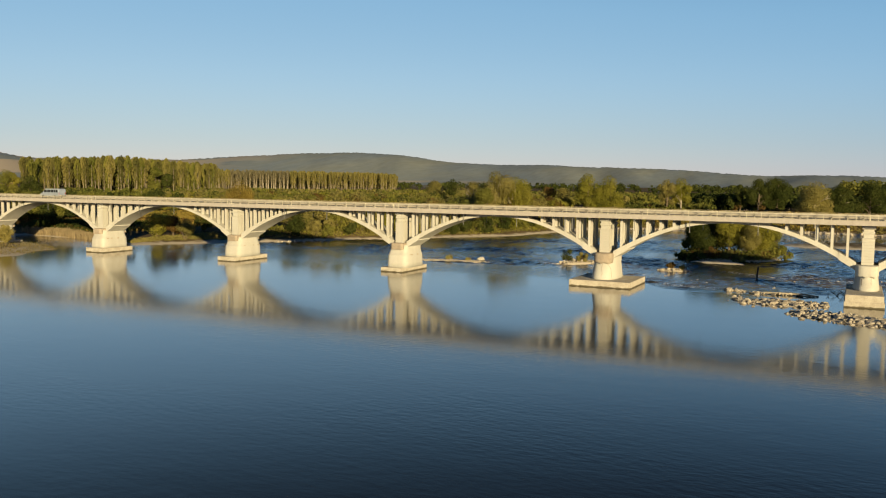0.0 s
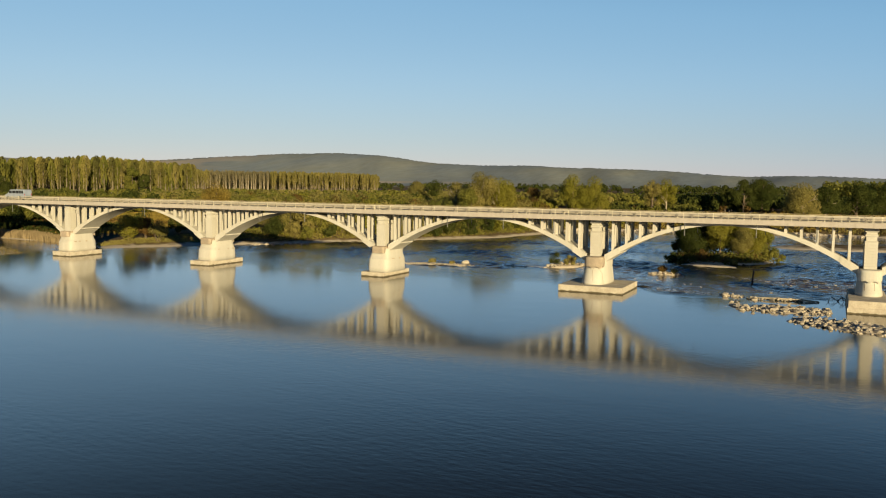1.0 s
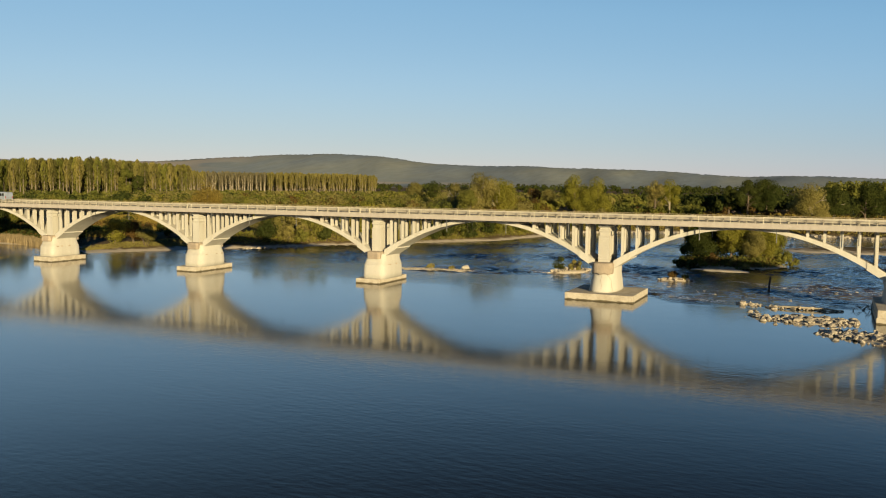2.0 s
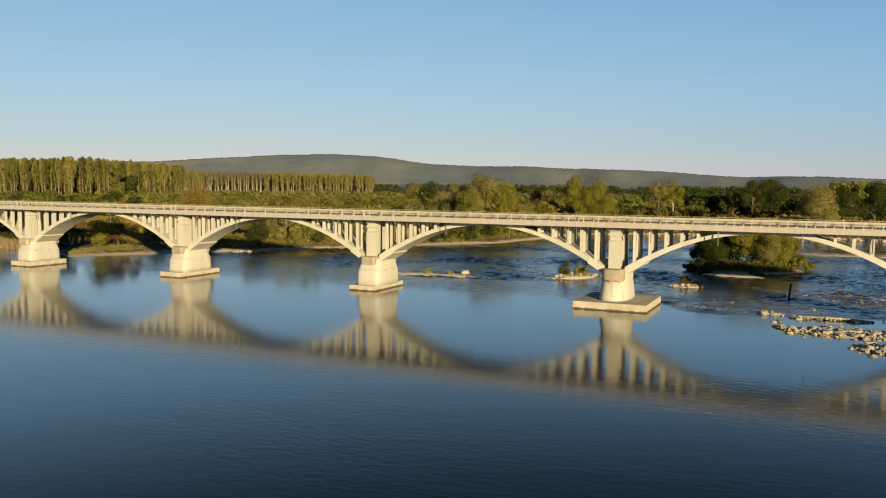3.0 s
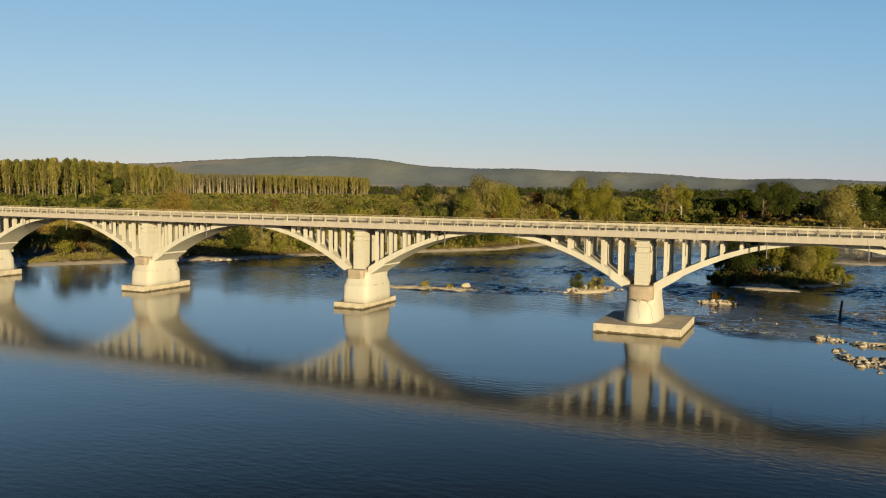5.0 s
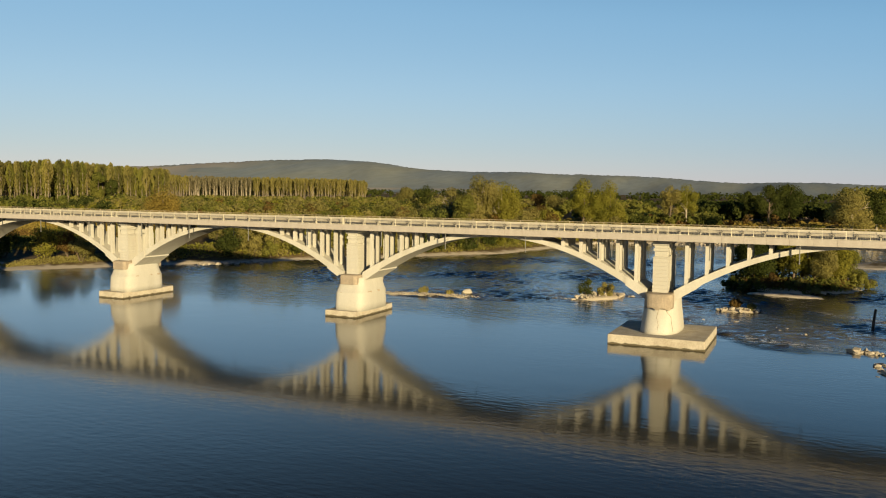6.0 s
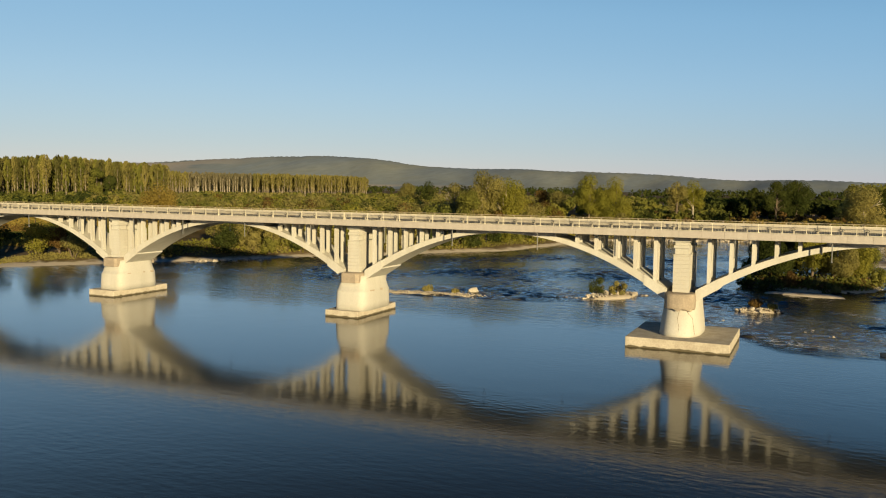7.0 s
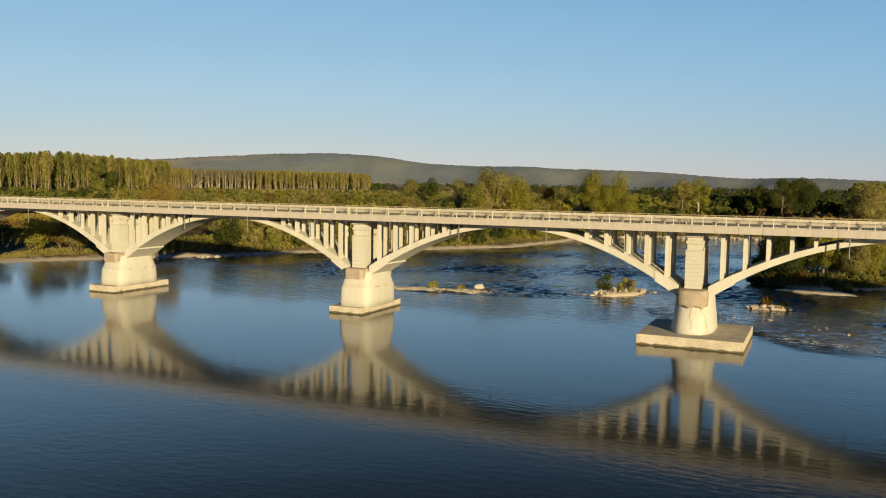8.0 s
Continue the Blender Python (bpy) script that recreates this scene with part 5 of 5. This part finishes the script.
def heap(name, label, places, category="stones"):
    """Stones lying together: one thing with each stone a part. places: (x, y, size)."""
    thing = tagged(new(name), label, category)
    rng = random.Random(len(places))
    for x, y, s in places:
        z = max(gz(x, y), -0.12) + s * 0.12
        m = Matrix.LocRotScale((x, y, z), Euler((rng.uniform(-0.35, 0.35), rng.uniform(-0.35, 0.35), rng.uniform(0, 6.28))), (s * rng.uniform(0.8, 1.4), s * rng.uniform(0.7, 1.1), s * rng.uniform(0.7, 1.2)))
        piece("stone", rng.choice(STONES), thing, at=m)
    return thing


def strewn(rng, n, ax, ay, bx, by, wide, s0, s1):
    out = []
    for i in range(n):
        t = rng.random()
        o = rng.gauss(0, 0.42) * wide
        dx, dy = bx - ax, by - ay
        l = math.hypot(dx, dy)
        out.append((ax + dx * t - dy / l * o, ay + dy * t + dx / l * o, rng.uniform(s0, s1) * rng.uniform(0.7, 1.3)))
    return out


rng = random.Random(8)
heap("rock_bar", "bar of pale broken rocks across the shallows", strewn(rng, 26, 17.8, 5.0, 20.8, 4.6, 0.8, 0.5, 1.3) + strewn(rng, 24, 19.4, 0.0, 20.6, -6.0, 0.9, 0.4, 0.9) + strewn(rng, 245, 21.2, -6.2, 31.6, -5.2, 3.3, 0.32, 0.9))
heap("rock_bar", "wider bar of pale broken rocks in calm water", strewn(rng, 295, 28.0, -13.2, 41.0, -19.0, 3.4, 0.35, 0.95))
heap("rock_bar", "small broken stones between the larger rocks", strewn(rng, 60, 20.8, 2.9, 30.0, 3.9, 0.7, 0.25, 0.65) + strewn(rng, 110, 21.2, -6.2, 31.6, -5.2, 3.8, 0.22, 0.5) + strewn(rng, 120, 28.0, -13.2, 41.0, -19.0, 3.9, 0.22, 0.5))
heap("islet_stones", "pale stones round a bushy gravel islet", strewn(rng, 120, -16.0, 30.0, -10.6, 37.5, 1.8, 0.3, 1.0))
heap("islet_stones", "dark wet stones trailing off an islet", strewn(rng, 30, -22.5, 28.5, -16.0, 29.5, 0.8, 0.3, 0.7))
heap("islet_stones", "stones and snags on a small gravel islet", strewn(rng, 70, 3.0, 27.8, 8.6, 28.7, 1.0, 0.25, 0.8))
heap("gravel_stones", "pale stones on a low gravel strip", strewn(rng, 280, -43.0, 22.2, -29.0, 24.6, 1.1, 0.13, 0.36))
PALE = mat("pale_boulder", (0.40, 0.36, 0.285), 0.85, 0.12, 1.4, 7.0, 0.5, spec=0.12)
bm = bmesh.new()
bmesh.ops.create_icosphere(bm, subdivisions=2, radius=1.0)
for v in bm.verts:
    v.co = Vector((v.co.x * 1.35, v.co.y, max(v.co.z, -0.3) * 0.8)) * (0.86 + 0.3 * noise.noise(v.co * 1.4))
boulder = part("boulder", bm, PALE)
boulder.matrix_basis = Matrix.LocRotScale((-32.0, 28.3, 0.2), Euler((0.05, -0.12, 0.5)), (0.72, 0.72, 0.72))
tagged(boulder, "single large pale boulder at the strip's end", "boulder")
far_line = np.array([(-46.0, 150.0), (-28.0, 159.5), (-11.0, 168.0), (20.0, 171.5), (44.0, 166.0)])
places = []
for (ax, ay), (bx, by) in zip(far_line, far_line[1:]):
    places += strewn(rng, int(math.hypot(bx - ax, by - ay) * 1.9), ax, ay, bx, by, 1.3, 0.7, 1.6)
heap("riprap", "row of pale riprap boulders on the far bank", places)
heap("rapid_stones", "small dark stones breaking the rapids", strewn(rng, 46, 21.0, 19.0, 42.0, 30.0, 3.0, 0.25, 0.6) + strewn(rng, 30, 0.0, 20.0, 24.0, 12.0, 3.0, 0.2, 0.5))
heap("bank_stones", "broken concrete blocks below the shaded bank", strewn(rng, 40, -95.0, 44.0, -86.0, 54.5, 1.0, 0.6, 1.3))

# rubble heaps beyond the far bank
RUBBLE = mat("pale_rubble", (0.30, 0.22, 0.16), 0.9, 0.2, 0.8, 4.0, 0.5)
bm = bmesh.new()
bmesh.ops.create_icosphere(bm, subdivisions=2, radius=1.0)
q = random.Random(4)
for v in bm.verts:
    v.co *= 0.75 + 0.5 * q.random()
    v.co.z = max(v.co.z, -0.1) * 0.55
HEAP = mesh_of(bm, "rubble_block", RUBBLE)
for ax, ay, bx, by, n in ((-24, 303, -13, 306, 9), (-9, 301, -4, 303, 4), (1.5, 336, 14, 345, 12), (-40, 334, -33, 337, 5)):
    for i in range(n):
        x, y = ax + (bx - ax) * (i + q.uniform(-0.2, 0.2)) / (n - 1), ay + (by - ay) * i / (n - 1)
        tagged(piece("rubble_block", HEAP, at=Matrix.LocRotScale((x, y, gz(x, y) + 0.1), Euler((0, 0, q.uniform(0, 6))), (q.uniform(0.45, 0.62), q.uniform(0.45, 0.62), q.uniform(1.5, 2.1)))), "pale rough block in a row on the dry meadow", "rubble block", "rubble blocks on the meadow")

# a post that stands in the rapids, and a snag
bm = bmesh.new()
tube(bm, [(0, 0, -1.2), (0.06, 0, 0.8), (0.22, 0.02, 2.3)], [0.17, 0.16, 0.13], 9)
post = part("mooring_post", bm, DEADWOOD, smooth=True)
post.location = (20.3, 20.6, 0)
tagged(post, "leaning dark wooden post standing in the rapids", "post")
bm = bmesh.new()
tube(bm, [(-1.0, 0, 0.0), (0, 0.1, 0.25), (0.9, 0.3, 0.6), (1.5, 0.3, 1.0)], [0.09, 0.10, 0.07, 0.03], 6)
tube(bm, [(0.2, 0.1, 0.3), (0.6, 0.1, 0.2), (1.2, 0.0, 0.3)], [0.06, 0.05, 0.02], 6)
snag = part("driftwood", bm, PALEBARK, smooth=True)
snag.location = (-17.5, 72.0, -0.05)
tagged(snag, "bleached driftwood branch stuck in the river", "driftwood")


# ---- the van ----
def van():
    paint = mat("silver_blue_paint", (0.328, 0.367, 0.421), 0.35, 0.03, 1.0, 20.0, 0.0, metal=0.3)
    glass = mat("dark_window_glass", (0.023, 0.027, 0.031), 0.08, 0.05, 1.0, 10.0, 0.0, spec=0.6)
    rubber = mat("black_rubber", (0.023, 0.023, 0.023), 0.8, 0.1, 2.0, 20.0, 0.1)
    rim = mat("steel_rim", (0.351, 0.351, 0.359), 0.4, 0.05, 2.0, 20.0, 0.0, metal=0.8)
    lamp_red, lamp_clear = mat("red_lamp", (0.312, 0.023, 0.016), 0.3, 0.05), mat("clear_lamp", (0.546, 0.546, 0.530), 0.2, 0.05)
    thing = tagged(new("van"), "long silver-blue passenger van on the bridge road", "van")
    thing.location = (-127.0, 5.9, 10.93)
    prof = [(-2.95, 0.35), (-2.98, 0.75), (-2.75, 1.05), (-2.15, 1.22), (-1.45, 1.95), (-1.2, 2.08), (2.6, 2.12), (2.9, 2.0), (2.98, 1.1), (2.95, 0.35)]
    bm = bmesh.new()
    loft(bm, [[(x, y, z + (0 if abs(y) < 0.96 else 0)) for x, z in prof] for y in (-0.98, 0.98)])
    bmesh.ops.recalc_face_normals(bm, faces=bm.faces)
    bmesh.ops.bevel(bm, geom=list(bm.edges), offset=0.06, segments=2, affect="EDGES")
    body = part("body", bm, paint, thing, smooth=False)
    for side in (-1, 1):
        y = side * 0.985
        for x0, x1 in ((-1.62, -0.75), (-0.62, 0.35), (0.48, 1.35), (1.48, 2.05), (2.15, 2.7)):
            bm = bmesh.new()
            box(bm, x0, x1, min(y, y + side * 0.012), max(y, y + side * 0.012), 1.28, 1.86, 0.0)
            part("window", bm, glass, body, "dark tinted side window")
        for x in (-1.95, 1.75):
            bm = bmesh.new()
            bmesh.ops.create_cone(bm, cap_ends=True, segments=20, radius1=0.34, radius2=0.34, depth=0.22, matrix=Matrix.Translation((x, side * 0.9, 0.34)) @ Matrix.Rotation(math.pi / 2, 4, "X"))
            wheel = part("wheel", bm, rubber, thing, "black tyre with a steel rim")
            bm = bmesh.new()
            bmesh.ops.create_cone(bm, cap_ends=True, segments=16, radius1=0.2, radius2=0.17, depth=0.03, matrix=Matrix.Translation((x, side * 1.02, 0.34)) @ Matrix.Rotation(math.pi / 2, 4, "X"))
            part("rim", bm, rim, wheel)
        bm = bmesh.new()
        box(bm, -2.985, -2.90, side * 0.75 - 0.15, side * 0.75 + 0.15, 0.75, 0.93, 0.02)
        part("headlight", bm, lamp_clear, thing)
        bm = bmesh.new()
        box(bm, 2.93, 3.0, side * 0.82 - 0.08, side * 0.82 + 0.08, 0.85, 1.25, 0.02)
        part("tail_light", bm, lamp_red, thing)
    bm = bmesh.new()
    loft(bm, [[(-2.06, y, 1.32), (-1.54, y, 1.90), (-1.52, y, 1.88), (-2.04, y, 1.30)] for y in (-0.82, 0.82)])
    bmesh.ops.translate(bm, verts=bm.verts, vec=(-0.03, 0, 0.02))
    bmesh.ops.recalc_face_normals(bm, faces=bm.faces)
    part("windscreen", bm, glass, thing)
    for x0, x1 in ((-3.06, -2.93), (2.93, 3.06)):
        bm = bmesh.new()
        box(bm, x0, x1, -0.95, 0.95, 0.35, 0.6, 0.04)
        part("bumper", bm, rubber, thing)


van()

bm = bmesh.new()
tube(bm, [(0, 0, 0.10), (2.2, 0.25, 0.26), (4.6, 0.2, 0.30), (7.0, 0.55, 0.26), (8.9, 0.7, 0.12)], [0.08, 0.13, 0.12, 0.11, 0.05], 8)
log = part("log", bm, PALEBARK, smooth=True)
log.location = (21.2, 3.1, 0)
tagged(log, "long bleached log stranded along the gravel", "log")
bm = bmesh.new()
q = random.Random(17)
for i in range(10):
    a, l = q.uniform(0, 6.283), q.uniform(0.4, 0.9)
    p = Vector((q.uniform(-1.2, 1.2), q.uniform(-0.5, 0.5), q.uniform(-0.1, 0.3)))
    e = p + Vector((math.cos(a) * l, math.sin(a) * l * 0.6, q.uniform(0.0, 0.8)))
    tube(bm, [p, (p + e) / 2 + Vector((0, 0, 0.1)), e], [0.06, 0.045, 0.02], 5)
drift = part("driftwood", bm, DEADWOOD)
drift.location = (32.4, 6.4, 0)
tagged(drift, "dark tangle of driftwood beside the pier", "driftwood")
